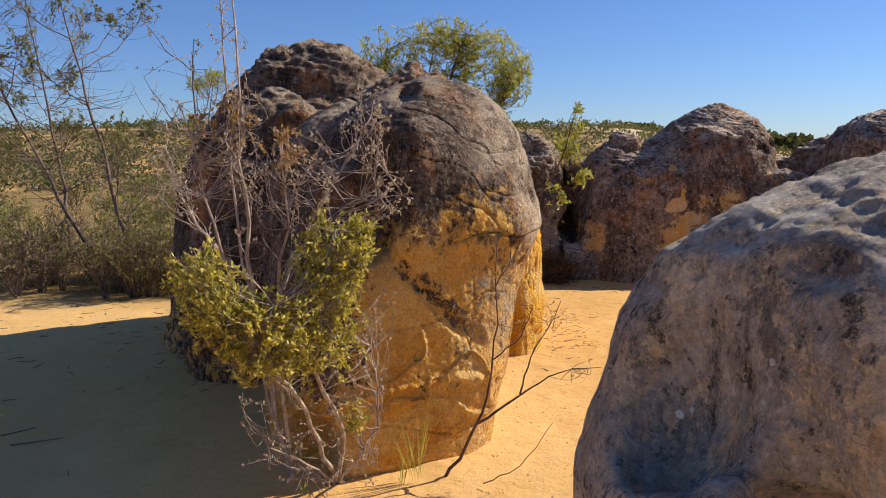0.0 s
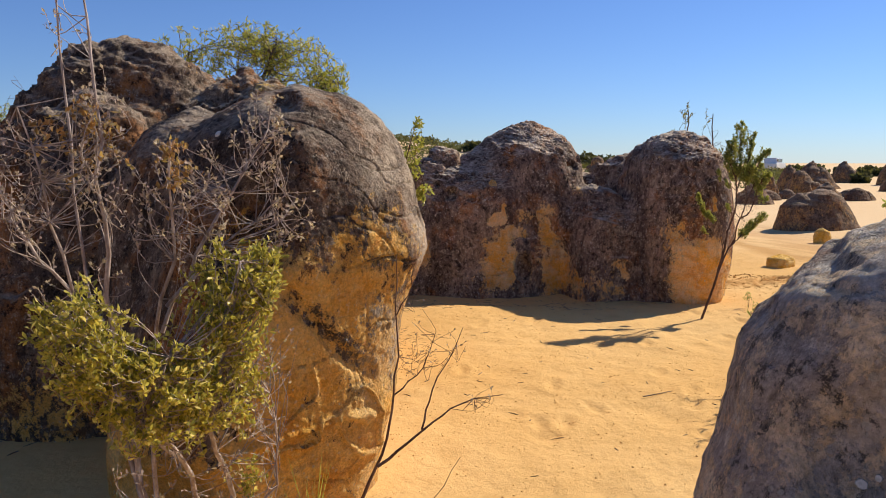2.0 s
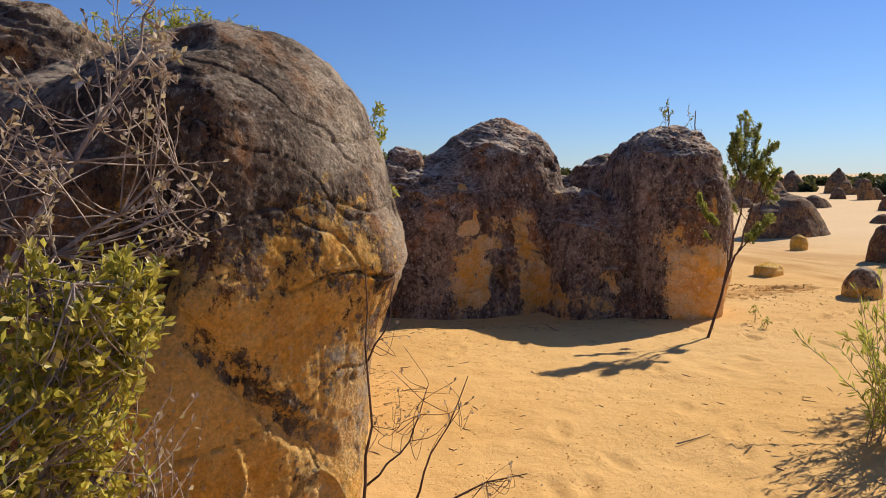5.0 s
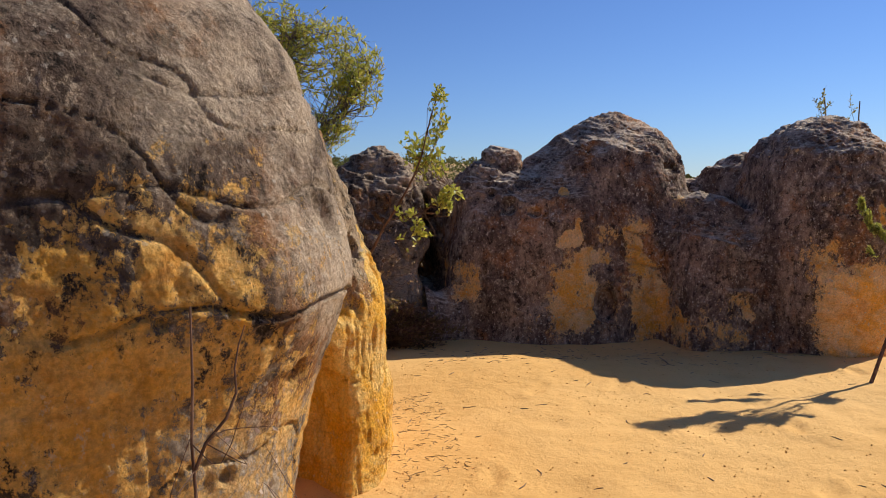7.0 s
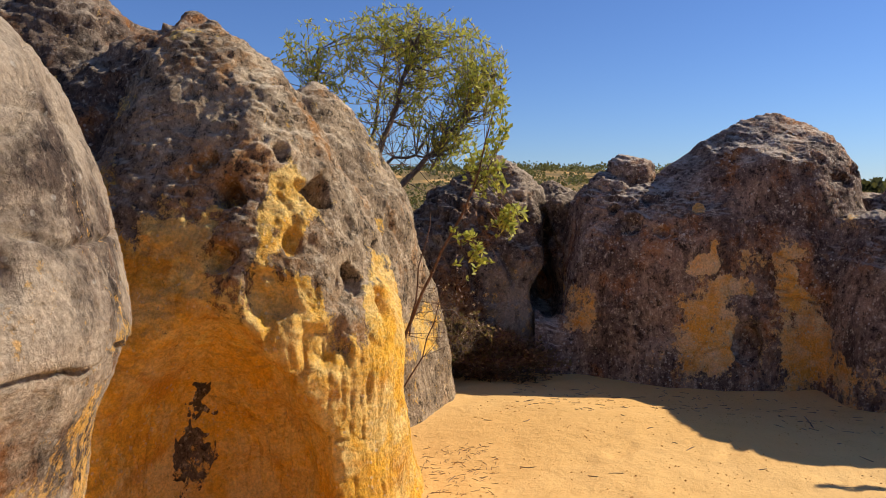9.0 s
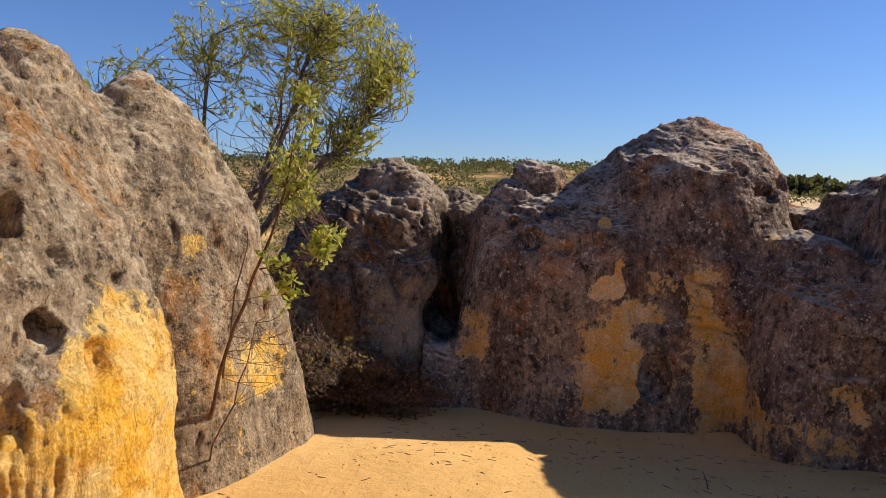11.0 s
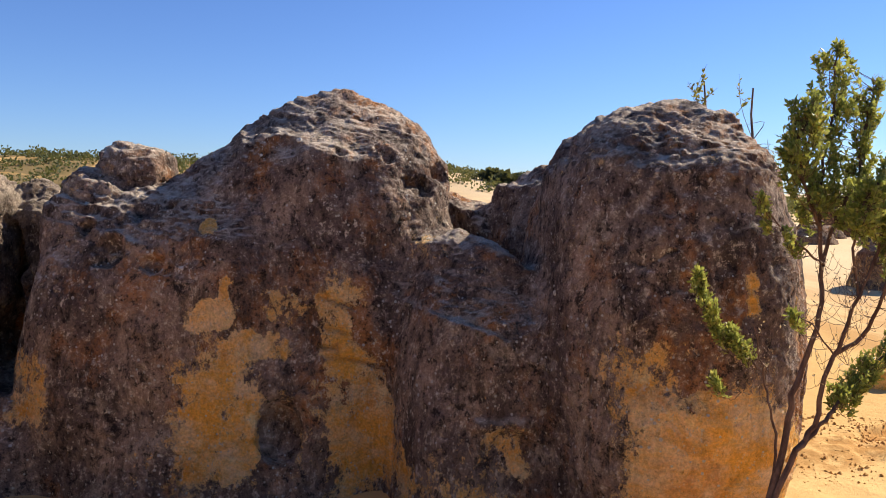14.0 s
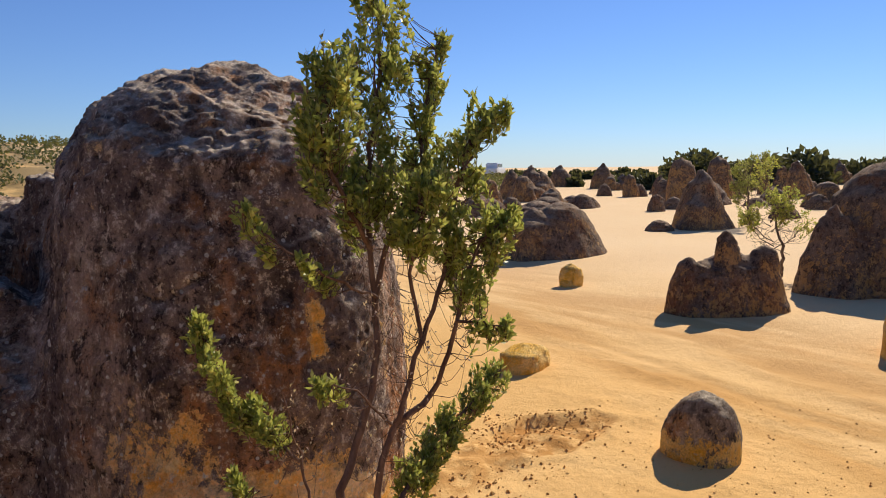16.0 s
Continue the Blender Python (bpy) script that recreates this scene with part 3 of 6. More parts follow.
def front_sun_pale(x, y, z, n):
    """The shoulder and flank on the sun's side, their lit look put into the colour."""
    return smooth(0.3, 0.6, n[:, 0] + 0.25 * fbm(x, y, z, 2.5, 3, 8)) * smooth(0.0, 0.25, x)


def dents(x, y, z, n, holes):
    """Deep pits in the skin at (place, radius, depth)."""
    move = 0 * x
    for at, r, deep in holes:
        d = np.stack([x - at[0], y - at[1], z - at[2]], 1)
        off = (d * n).sum(1)
        flat = np.sqrt(np.maximum((d * d).sum(1) - off * off, 0)) * (1 + 0.6 * vnoise(x * 16, y * 16, z * 16, 351))
        move -= deep * smooth(1.0, 0.45, flat / r) * (np.abs(off) < 0.25)
    return move


def front_veins(x, y, z):
    """A net of pale veins low on the front."""
    a = np.abs(vnoise(x * 5 + 0.5 * vnoise(x * 9, y * 9, z * 9, 321), y * 3, z * 7.5, 322))
    b = np.abs(vnoise(x * 4 + 1.4 * z, y * 3, z * 5 - 1.1 * x + 0.4 * vnoise(x * 8, y * 8, z * 8, 323), 324))
    net = np.maximum(smooth(0.075, 0.02, a), smooth(0.06, 0.015, b))
    return net * smooth(3.95, 3.7, y) * smooth(0.72, 0.58, z) * smooth(0.12, 0.25, z) * smooth(-0.6, -0.4, x)


def front_ledges(x, y, z, n):
    """A proud band with an undercut below it, and thin cracks that run round the stone."""
    w = 0.03 * vnoise(x * 4, y * 4, z * 0, 301) + 0.012 * vnoise(x * 14, y * 14, z * 0, 302)
    right = smooth(-0.1, 0.3, x)
    h = z + w
    move = 0.009 * right * smooth(1.075, 1.095, h) * smooth(1.3, 1.12, h)
    for level, deep in ((1.085, 0.018), (1.3, 0.012), (1.52, 0.008)):
        move -= deep * right * smooth(0.008, 0.002, np.abs(h - level + 0.04 * fbm(x, y, z * 0 + level, 4, 4, 303)))
    slant = np.abs(z - 0.75 + 1.1 * (x - 0.02) + 0.05 * vnoise(x * 6, y * 6, z * 6, 304))
    move -= 0.024 * smooth(0.07, 0.02, slant) * smooth(0.5, 0.6, z) * smooth(1.15, 1.0, z) * smooth(3.9, 3.6, y)
    veins = np.abs(z - 0.38 - 0.12 * x + 0.05 * vnoise(x * 5, y * 5, z * 3, 305))
    move += 0.012 * smooth(0.022, 0.006, veins) * smooth(3.9, 3.6, y)
    return move + 0.016 * front_veins(x, y, z) + dents(x, y, z, n, (((0.43, 3.75, 0.94), 0.04, 0.02), ((0.45, 3.85, 1.25), 0.055, 0.025), ((0.33, 3.6, 0.78), 0.025, 0.02), ((0.2, 3.52, 1.1), 0.02, 0.02)))


front_boulder = stone("front_boulder", "rounded limestone boulder, dark crust over ochre stone", front_field, (-1.15, 3.3, -0.3), (0.6, 5.3, 2.05), 0.0155, front_crust, STONE, 0.75, 2, 0.1, group="boulders beside the path", extra=front_ledges, caves=0.15, vein=front_veins, edgy=0.25, fine=True, pale_at=front_sun_pale)


def second_field(X, Y, Z):
    d = lobe(X, Y, Z, (-0.02, 5.95), (0.8, 0.72), [(-0.3, 1.05), (0.0, 1.03), (0.4, 0.98), (0.9, 0.94), (1.3, 0.78), (1.7, 0.52), (2.0, 0.28), (2.16, 0.0)], 2.6)
    d = cut(d, ball(X, Y, Z, (0.18, 5.1, 0.3), (0.44, 0.66, 0.7)), 0.04)
    d = cut(d, ball(X, Y, Z, (0.3, 5.32, 1.45), (0.045, 0.1, 0.04)), 0.02)
    d = cut(d, ball(X, Y, Z, (0.53, 5.58, 1.41), (0.06, 0.1, 0.06)), 0.03)
    d = cut(d, ball(X, Y, Z, (0.68, 5.62, 1.08), (0.06, 0.08, 0.06)), 0.03)
    return d


def second_pits(x, y, z, n):
    """Pockets in the skin, thin flutes below and a crumbly crust above."""
    flute = np.abs(vnoise(x * 26, y * 26, z * 3.0, 391)) + 0.4 * np.abs(vnoise(x * 55, y * 55, z * 7.0, 392))
    move = -0.012 * smooth(0.3, 0.0, flute) * smooth(1.15, 0.8, z) * (1 - np.clip(n[:, 2], 0, 1))
    move += 0.02 * fbm(x, y, 1.6 * z, 12, 4, 393, 0.65) * smooth(0.7, 1.1, z)
    return move + dents(x, y, z, n, (((0.2, 5.45, 1.43), 0.06, 0.11), ((0.52, 5.61, 1.41), 0.07, 0.1), ((0.66, 5.6, 1.1), 0.055, 0.07), ((0.745, 5.74, 0.99), 0.07, 0.06), ((0.45, 5.45, 1.25), 0.06, 0.05), ((0.2, 5.3, 1.2), 0.07, 0.06),
                              ((0.36, 5.36, 1.02), 0.09, 0.07), ((0.1, 5.3, 1.62), 0.05, 0.05), ((0.32, 6.43, 1.73), 0.05, 0.06), ((0.62, 5.75, 1.28), 0.05, 0.05), ((0.5, 5.5, 0.85), 0.08, 0.05), ((0.7, 6.0, 1.2), 0.06, 0.05), ((0.4, 5.5, 1.62), 0.04, 0.05)))


def second_crust(x, y, z, n):
    tongue = 0.5 * fbm(x, y, 0.28 * z, 3.4, 4, 15)
    pale = 0.7 * spot(x, y, z, (0.4, 5.45, 1.35), (0.07, 0.2, 0.2), 0.12)
    return smooth(0.95, 1.38, z + 1.2 * tongue) * 0.9 * smooth(0.45, 0.8, z) + 0.5 * fbm(x, y, z * 0.4, 6, 3, 18) * smooth(0.5, 0.9, z) - pale


stone("second_boulder", "sunlit limestone boulder with pits over an ochre overhang", second_field, (-1.0, 5.05, -0.3), (1.0, 6.9, 2.3), 0.0205, second_crust, STONE_WARM, 1.0, 22, 0.35, group="boulders beside the path", caves=0.8, ribs=1.5, edgy=0.5, extra=second_pits, fine=True)


def third_field(X, Y, Z):
    d = lobe(X, Y, Z, (0.0, 7.5), (0.72, 0.72), [(-0.3, 1.15), (0.0, 1.1), (0.4, 1.0), (0.9, 0.92), (1.3, 0.82), (1.7, 0.5), (1.95, 0.28), (2.1, 0.0)], 2.4)
    d = join(d, lobe(X, Y, Z, (-0.35, 7.0), (0.6, 0.6), [(-0.3, 1.0), (1.2, 0.95), (1.8, 0.65), (2.1, 0.35), (2.22, 0.0)]), 0.15)
    return join(d, lobe(X, Y, Z, (0.45, 7.75), (0.42, 0.42), [(-0.3, 1.1), (0.0, 1.0), (0.4, 0.75), (0.8, 0.4), (1.0, 0.0)], 2.2), 0.15)


def third_crust(x, y, z, n):
    return 0.8 - 0.5 * spot(x, y, z, (0.72, 7.3, 0.6), (0.14, 0.3, 0.16)) - 0.45 * spot(x, y, z, (0.5, 7.0, 1.24), (0.14, 0.2, 0.08))


stone("third_boulder", "grey ribbed limestone boulder in low sunlight", third_field, (-1.05, 6.3, -0.3), (1.05, 8.5, 2.35), 0.017, third_crust, STONE_WARM, 1.0, 44, 0.5, group="boulders beside the path", ribs=3.0, edgy=0.8)


def high_field(X, Y, Z):
    d = lobe(X, Y, Z, (-1.05, 6.35), (1.2, 0.95), [(-0.3, 1.05), (0.0, 1.02), (0.5, 0.98), (1.2, 0.9), (1.7, 0.72), (2.1, 0.48), (2.3, 0.28), (2.42, 0.0)], 2.6)
    d = join(d, lobe(X, Y, Z, (-1.15, 5.35), (0.72, 0.6), [(-0.3, 1.0), (0.8, 0.95), (1.4, 0.75), (1.75, 0.45), (1.95, 0.0)]), 0.15)
    return join(d, lobe(X, Y, Z, (-0.25, 6.2), (0.5, 0.6), [(-0.3, 1.0), (1.5, 0.9), (2.0, 0.55), (2.22, 0.0)]), 0.12)


def high_crust(x, y, z, n):
    return 0.85 - 0.35 * smooth(0.7, 0.1, z) + 0 * x


stone("high_boulder", "tall rough dark limestone boulder behind the front one", high_field, (-2.6, 4.6, -0.3), (0.5, 7.5, 2.6), 0.02, high_crust, STONE, 1.35, 66, 0.6, group="boulders beside the path")


def near_field(X, Y, Z):
    d = lobe(X, Y, Z, (1.01, 1.27), (0.75, 0.5), [(-0.3, 0.92), (0.0, 0.92), (0.6, 0.98), (0.95, 1.05), (1.1, 0.98), (1.22, 0.95), (1.34, 0.82), (1.43, 0.62), (1.5, 0.36), (1.55, 0.0)], 2.5, 20)
    d = cut(d, ball(X, Y, Z, (0.385, 0.97, 1.02), (0.05, 0.12, 0.3)), 0.12)
    d = join(d, ball(X, Y, Z, (0.36, 1.02, 0.88), (0.11, 0.15, 0.22)), 0.08)
    d = cut(d, ball(X, Y, Z, (0.34, 1.06, 1.12), (0.06, 0.1, 0.13)), 0.06)
    d = cut(d, ball(X, Y, Z, (0.5, 0.9, 0.95), (0.1, 0.1, 0.12)), 0.1)
    return d


def near_crust(x, y, z, n):
    return 0.55 - 0.3 * smooth(1.0, 0.6, z) * smooth(0.6, 0.3, x)


near_boulder = stone("near_boulder", "blue-grey limestone boulder with pale lichen spots", near_field, (0.0, 0.5, -0.3), (2.1, 2.1, 1.7), 0.0125, near_crust, STONE_PALE, 0.7, 88, 0.3, group="boulders beside the path", edgy=0.6)


# ---- the outcrop at the end of the clearing ----
def outcrop_field(X, Y, Z):
    main = lobe(X, Y, Z, (2.8, 9.35), (1.15, 0.93), [(-0.3, 1.06), (0.0, 1.03), (0.5, 1.0), (1.0, 0.95), (1.2, 0.86), (1.36, 0.7), (1.5, 0.42), (1.56, 0.0)], 2.6)
    main = join(main, lobe(X, Y, Z, (3.27, 9.2), (0.8, 0.8), [(-0.3, 1.0), (0.8, 0.98), (1.2, 0.92), (1.4, 0.86), (1.62, 0.77), (1.8, 0.6), (1.92, 0.38), (2.0, 0.2), (2.04, 0.0)], 2.8), 0.15)
    main = join(main, lobe(X, Y, Z, (3.52, 9.15), (0.42, 0.5), [(-0.3, 1.0), (1.5, 0.95), (1.7, 0.82), (1.82, 0.6), (1.92, 0.3), (1.96, 0.0)], 2.8), 0.06)
    main = join(main, lobe(X, Y, Z, (2.78, 9.25), (0.62, 0.72), [(-0.3, 1.0), (1.0, 1.0), (1.25, 0.86), (1.45, 0.66), (1.62, 0.4), (1.72, 0.0)], 2.4), 0.25)
    main = join(main, lobe(X, Y, Z, (2.06, 9.25), (0.5, 0.62), [(-0.3, 1.05), (0.5, 1.0), (1.0, 0.9), (1.3, 0.72), (1.5, 0.4), (1.6, 0.0)]), 0.12)
    main = join(main, ball(X, Y, Z, (2.22, 9.2, 1.54), (0.2, 0.2, 0.17)), 0.04)
    dome = lobe(X, Y, Z, (4.69, 8.1), (0.6, 0.86), [(-0.3, 0.97), (0.0, 0.95), (0.5, 1.0), (1.0, 0.98), (1.3, 0.93), (1.55, 0.82), (1.7, 0.64), (1.81, 0.44), (1.87, 0.22), (1.91, 0.0)], 2.5, -12)
    dome = join(dome, lobe(X, Y, Z, (4.98, 8.45), (0.48, 0.5), [(-0.3, 1.0), (1.3, 0.95), (1.6, 0.8), (1.78, 0.55), (1.87, 0.25), (1.91, 0.0)], 2.5), 0.15)
    d = join(main, dome, 0.1)
    d = join(d, lobe(X, Y, Z, (3.86, 8.42), (0.4, 0.62), [(-0.3, 1.1), (0.4, 1.0), (0.55, 0.95), (0.9, 0.8), (1.2, 0.45), (1.27, 0.0)]), 0.14)
    d = join(d, lobe(X, Y, Z, (3.98, 9.4), (0.5, 0.5), [(-0.3, 1.1), (0.8, 1.0), (1.2, 0.9), (1.36, 0.6), (1.45, 0.0)]), 0.08)
    d = join(d, lobe(X, Y, Z, (4.58, 9.0), (0.5, 0.45), [(-0.3, 1.1), (0.8, 1.0), (1.2, 0.9), (1.5, 0.6), (1.64, 0.0)]), 0.08)
    d = cut(d, ball(X, Y, Z, (3.98, 8.66, 1.36), (0.13, 0.55, 0.26)), 0.03)
    d = cut(d, ball(X, Y, Z, (3.66, 8.5, 1.5), (0.1, 0.16, 0.07)), 0.05)
    d = join(d, lobe(X, Y, Z, (1.5, 8.98), (0.34, 0.36), [(-0.3, 1.1), (0.2, 1.0), (0.4, 0.7), (0.5, 0.0)]), 0.1)
    d = cut(d, ball(X, Y, Z, (1.5, 9.1, 0.62), (0.14, 0.55, 0.24)), 0.05)
    d = cut(d, ball(X, Y, Z, (1.6, 8.95, 1.15), (0.13, 0.4, 0.42)), 0.08)
    d = cut(d, ball(X, Y, Z, (1.56, 9.0, 1.0), (0.075, 0.6, 0.5)), 0.06)
    d = cut(d, ball(X, Y, Z, (3.92, 7.62, 0.15), (0.05, 0.12, 0.07)), 0.03)
    d = cut(d, ball(X, Y, Z, (2.95, 8.35, 0.35), (0.13, 0.1, 0.16)), 0.03)
    return d


def outcrop_crust(x, y, z, n):
    # less crust low down: pale flecks, and sand's bounced light put into the colour
    v = 0.98 + 0.12 * fbm(x, y, z, 1.2, 3, 25) - 0.28 * smooth(0.5, 0.0, z)
    front = smooth(3.62, 3.5, x)
    v -= 0.8 * patch(x, z, (2.41, 0.08), (2.88, 0.66)) - 0.9 * patch(x, z, (2.84, 0.1), (2.96, 0.42))
    v -= 0.8 * patch(x, z, (2.7, 0.68), (2.96, 0.8)) + 0.9 * patch(x, z, (2.52, 0.84), (2.71, 0.97)) + 0.7 * patch(x, z, (2.66, 0.95), (2.71, 1.07))
    v -= 0.55 * patch(x, z, (2.86, 0.86), (3.12, 0.98))
    v -= 0.8 * front * patch(x, z, (3.13, 0.62), (3.31, 1.12)) + 0.75 * front * patch(x, z, (3.14, 0.06), (3.47, 0.68))
    v -= 0.75 * patch(x, z, (1.64, 0.34), (1.85, 0.72))
    v -= 0.9 * spot(x, y, z, (2.6, 8.5, 1.29), (0.05, 0.3, 0.035), 0.05)
    v -= 0.5 * patch(x, z, (3.8, 0.24), (3.98, 0.5)) + 0.45 * patch(x, z, (3.58, 1.12), (3.72, 1.26))
    v -= 1.0 * spot(x, y, z, (4.66, 7.25, 0.26), (0.42, 0.5, 0.42), 0.12)
    v -= 0.5 * patch(x, z, (4.12, 0.35), (4.75, 0.95), 0.12) - 0.12
    v -= 0.8 * patch(x, z, (4.62, 1.02), (4.68, 1.2), 0.03)
    v -= 0.3 * smooth(0.1, 0.4, fbm(x, y, 0.5 * z, 2.6, 4, 29))
    return v


def outcrop_cracks(x, y, z, n):
    """Open cracks in the bare band, and slanting bedding on the dome."""
    move = 0 * x
    front = smooth(0.2, 0.6, -n[:, 1])
    for cx, cz, tilt, half in ((3.22, 0.93, -0.5, 0.1), (3.3, 0.64, -0.28, 0.17), (3.2, 0.8, -0.4, 0.08), (3.17, 0.72, -0.2, 0.06)):
        line = np.abs(z - cz - tilt * (x - cx) + 0.012 * vnoise(x * 14, y * 0, z * 0, 311))
        move -= 0.03 * front * smooth(0.014, 0.004, line) * smooth(half, half * 0.7, np.abs(x - cx))
    bed = np.abs(z - 0.72 + 0.42 * (x - 4.2) + 0.04 * vnoise(x * 5, y * 5, z * 5, 312))
    move += 0.012 * front * smooth(0.09, 0.0, bed) * smooth(4.0, 4.15, x) * smooth(4.7, 4.5, x)
    shelf = np.abs(z - 0.46 + 0.03 * vnoise(x * 6, y * 6, z * 0, 313))
    move += 0.04 * front * smooth(0.05, 0.0, shelf) * smooth(0.16, 0.08, np.abs(x - 3.86))
    # a step across the bare panel, pockets below the summit and on the low shoulder
    step = z - 0.24 - 0.1 * (x - 2.6) + 0.04 * vnoise(x * 5, y * 0, z * 0, 314)
    move -= 0.02 * front * smooth(0.03, 0.0, np.abs(step)) * smooth(2.38, 2.45, x) * smooth(2.95, 2.85, x)
    hollow = ((x - 2.93) / 0.1) ** 2 + ((z - 0.3) / 0.14) ** 2
    move -= 0.06 * front * smooth(1.2, 0.6, hollow)
    return move + dents(x, y, z, n, (((3.82, 8.75, 1.56), 0.08, 0.1), ((3.7, 8.6, 1.5), 0.05, 0.05), ((3.92, 8.85, 1.5), 0.05, 0.06), ((2.3, 8.75, 1.34), 0.07, 0.06), ((2.16, 8.68, 1.16), 0.09, 0.08), ((2.36, 8.6, 1.1), 0.06, 0.05), ((2.02, 8.75, 1.32), 0.06, 0.06), ((3.5, 8.6, 1.68), 0.05, 0.04), ((3.25, 8.6, 1.66), 0.04, 0.04), ((2.42, 8.7, 1.42), 0.04, 0.05)))


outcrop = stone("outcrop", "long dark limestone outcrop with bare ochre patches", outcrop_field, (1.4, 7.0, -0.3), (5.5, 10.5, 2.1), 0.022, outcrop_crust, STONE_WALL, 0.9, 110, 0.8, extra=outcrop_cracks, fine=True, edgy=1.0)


def end_field(X, Y, Z):
    d = lobe(X, Y, Z, (0.78, 9.55), (0.9, 0.75), [(-0.3, 1.1), (0.0, 1.05), (0.5, 0.98), (0.9, 0.88), (1.2, 0.72), (1.45, 0.5), (1.64, 0.24), (1.75, 0.0)], 2.4, 0, (0.18, 0.0))
    d = join(d, lobe(X, Y, Z, (1.28, 9.35), (0.28, 0.42), [(-0.3, 1.2), (0.0, 1.1), (0.6, 1.0), (1.2, 0.85), (1.48, 0.0)]), 0.12)
    d = join(d, lobe(X, Y, Z, (1.62, 9.72), (0.42, 0.36), [(-0.3, 1.1), (0.9, 1.0), (1.3, 0.8), (1.52, 0.0)]), 0.1)
    d = cut(d, ball(X, Y, Z, (1.6, 8.95, 1.15), (0.15, 0.4, 0.42)), 0.08)
    d = cut(d, ball(X, Y, Z, (1.56, 9.0, 1.0), (0.075, 0.6, 0.5)), 0.06)
    return cut(d, ball(X, Y, Z, (1.5, 9.1, 0.62), (0.14, 0.55, 0.24)), 0.05)


def end_crust(x, y, z, n):
    # more crust to the left, where the shaded side is put into the colour
    return 0.9 - 0.2 * spot(x, y, z, (1.2, 8.9, 0.5), (0.3, 0.4, 0.4)) + 0.2 * smooth(1.0, 0.7, x)


def end_pits(x, y, z, n):
    """Deep pockets near the top, and folds that run down the flank like draped cloth."""
    fold = np.abs(vnoise(x * 7 + 1.5 * z, y * 7, z * 1.6, 371))
    move = 0.05 * (smooth(0.0, 0.35, fold) - 0.6) * smooth(1.5, 1.25, z) * smooth(0.5, 0.8, z)
    return move + dents(x, y, z, n, (((1.16, 9.0, 1.5), 0.06, 0.1), ((1.3, 9.0, 1.46), 0.05, 0.08), ((1.2, 8.95, 1.33), 0.06, 0.07), ((1.04, 8.92, 1.22), 0.1, 0.08), ((0.95, 9.1, 1.52), 0.05, 0.05), ((1.4, 9.05, 1.32), 0.06, 0.06), ((0.9, 8.95, 1.36), 0.05, 0.05)))


def end_pale(x, y, z, n):
    # sunlit top painted pale on its right; the low patch is pale tan stone
    return np.maximum(0.8 * smooth(1.25, 1.5, z + 0.15 * fbm(x, y, z, 3, 3, 373)) * smooth(0.85, 1.1, x), 0.6 * spot(x, y, z, (1.25, 8.9, 0.45), (0.2, 0.4, 0.4)))


stone("end_boulder", "dark pitted limestone boulder at the end of the outcrop", end_field, (-0.4, 8.5, -0.3), (2.1, 10.6, 1.9), 0.02, end_crust, STONE, 1.2, 132, extra=end_pits, pale_at=end_pale, fine=True)


# ---- plants: tubes and leaves ----
def tubes(lines, sides=5):
    """Verts and quads of tapering tubes along polylines of (points, radii)."""
    verts, quads, base = [], [], 0
    turn = np.linspace(0, 2 * math.pi, sides, endpoint=False)
    for pts, radii in lines:
        pts, radii = np.asarray(pts, float), np.asarray(radii, float)
        tan = np.gradient(pts, axis=0)
        tan /= np.maximum(np.linalg.norm(tan, axis=1, keepdims=True), 1e-9)
        ref = np.array([0.31, 0.87, 0.38]) if abs(tan[0] @ np.array([0.31, 0.87, 0.38])) < 0.9 else np.array([1.0, 0, 0])
        u = np.cross(tan, ref)
        u /= np.maximum(np.linalg.norm(u, axis=1, keepdims=True), 1e-9)
        v = np.cross(tan, u)
        ring = pts[:, None] + radii[:, None, None] * (np.cos(turn)[None, :, None] * u[:, None] + np.sin(turn)[None, :, None] * v[:, None])
        verts.append(ring.reshape(-1, 3))
        i = base + np.arange(len(pts) - 1)[:, None] * sides + np.arange(sides)[None]
        j = base + np.arange(len(pts) - 1)[:, None] * sides + (np.arange(sides)[None] + 1) % sides
        quads.append(np.stack([i, j, j + sides, i + sides], 2).reshape(-1, 4))
        base += len(pts) * sides
    return np.concatenate(verts), np.concatenate(quads)


def leaf_blades(at, way, length, width, rng, droop=0.0):
    """Folded leaves: two quads each along the way given."""
    at, way = np.asarray(at, float), np.asarray(way, float)
    n = len(at)
    way = way / np.maximum(np.linalg.norm(way, axis=1, keepdims=True), 1e-9)
    side = np.cross(way, rng.normal(size=(n, 3)))
    side /= np.maximum(np.linalg.norm(side, axis=1, keepdims=True), 1e-9)
    up = np.cross(side, way)
    ln = np.reshape(length, (-1, 1)) * rng.uniform(0.65, 1.25, (n, 1))
    wd = np.reshape(width, (-1, 1)) * rng.uniform(0.7, 1.2, (n, 1))
    tip = at + way * ln + np.array([0, 0, -1.0]) * droop * ln
    mid = at + way * ln * 0.58
    five = np.stack([at, mid + side * wd * 0.5 + up * wd * 0.16, tip, mid, mid - side * wd * 0.5 + up * wd * 0.16], 1)
    k = 5 * np.arange(n)[:, None]
    return five.reshape(-1, 3), np.concatenate([k + np.array([[0, 1, 2, 3]]), k + np.array([[0, 3, 2, 4]])])


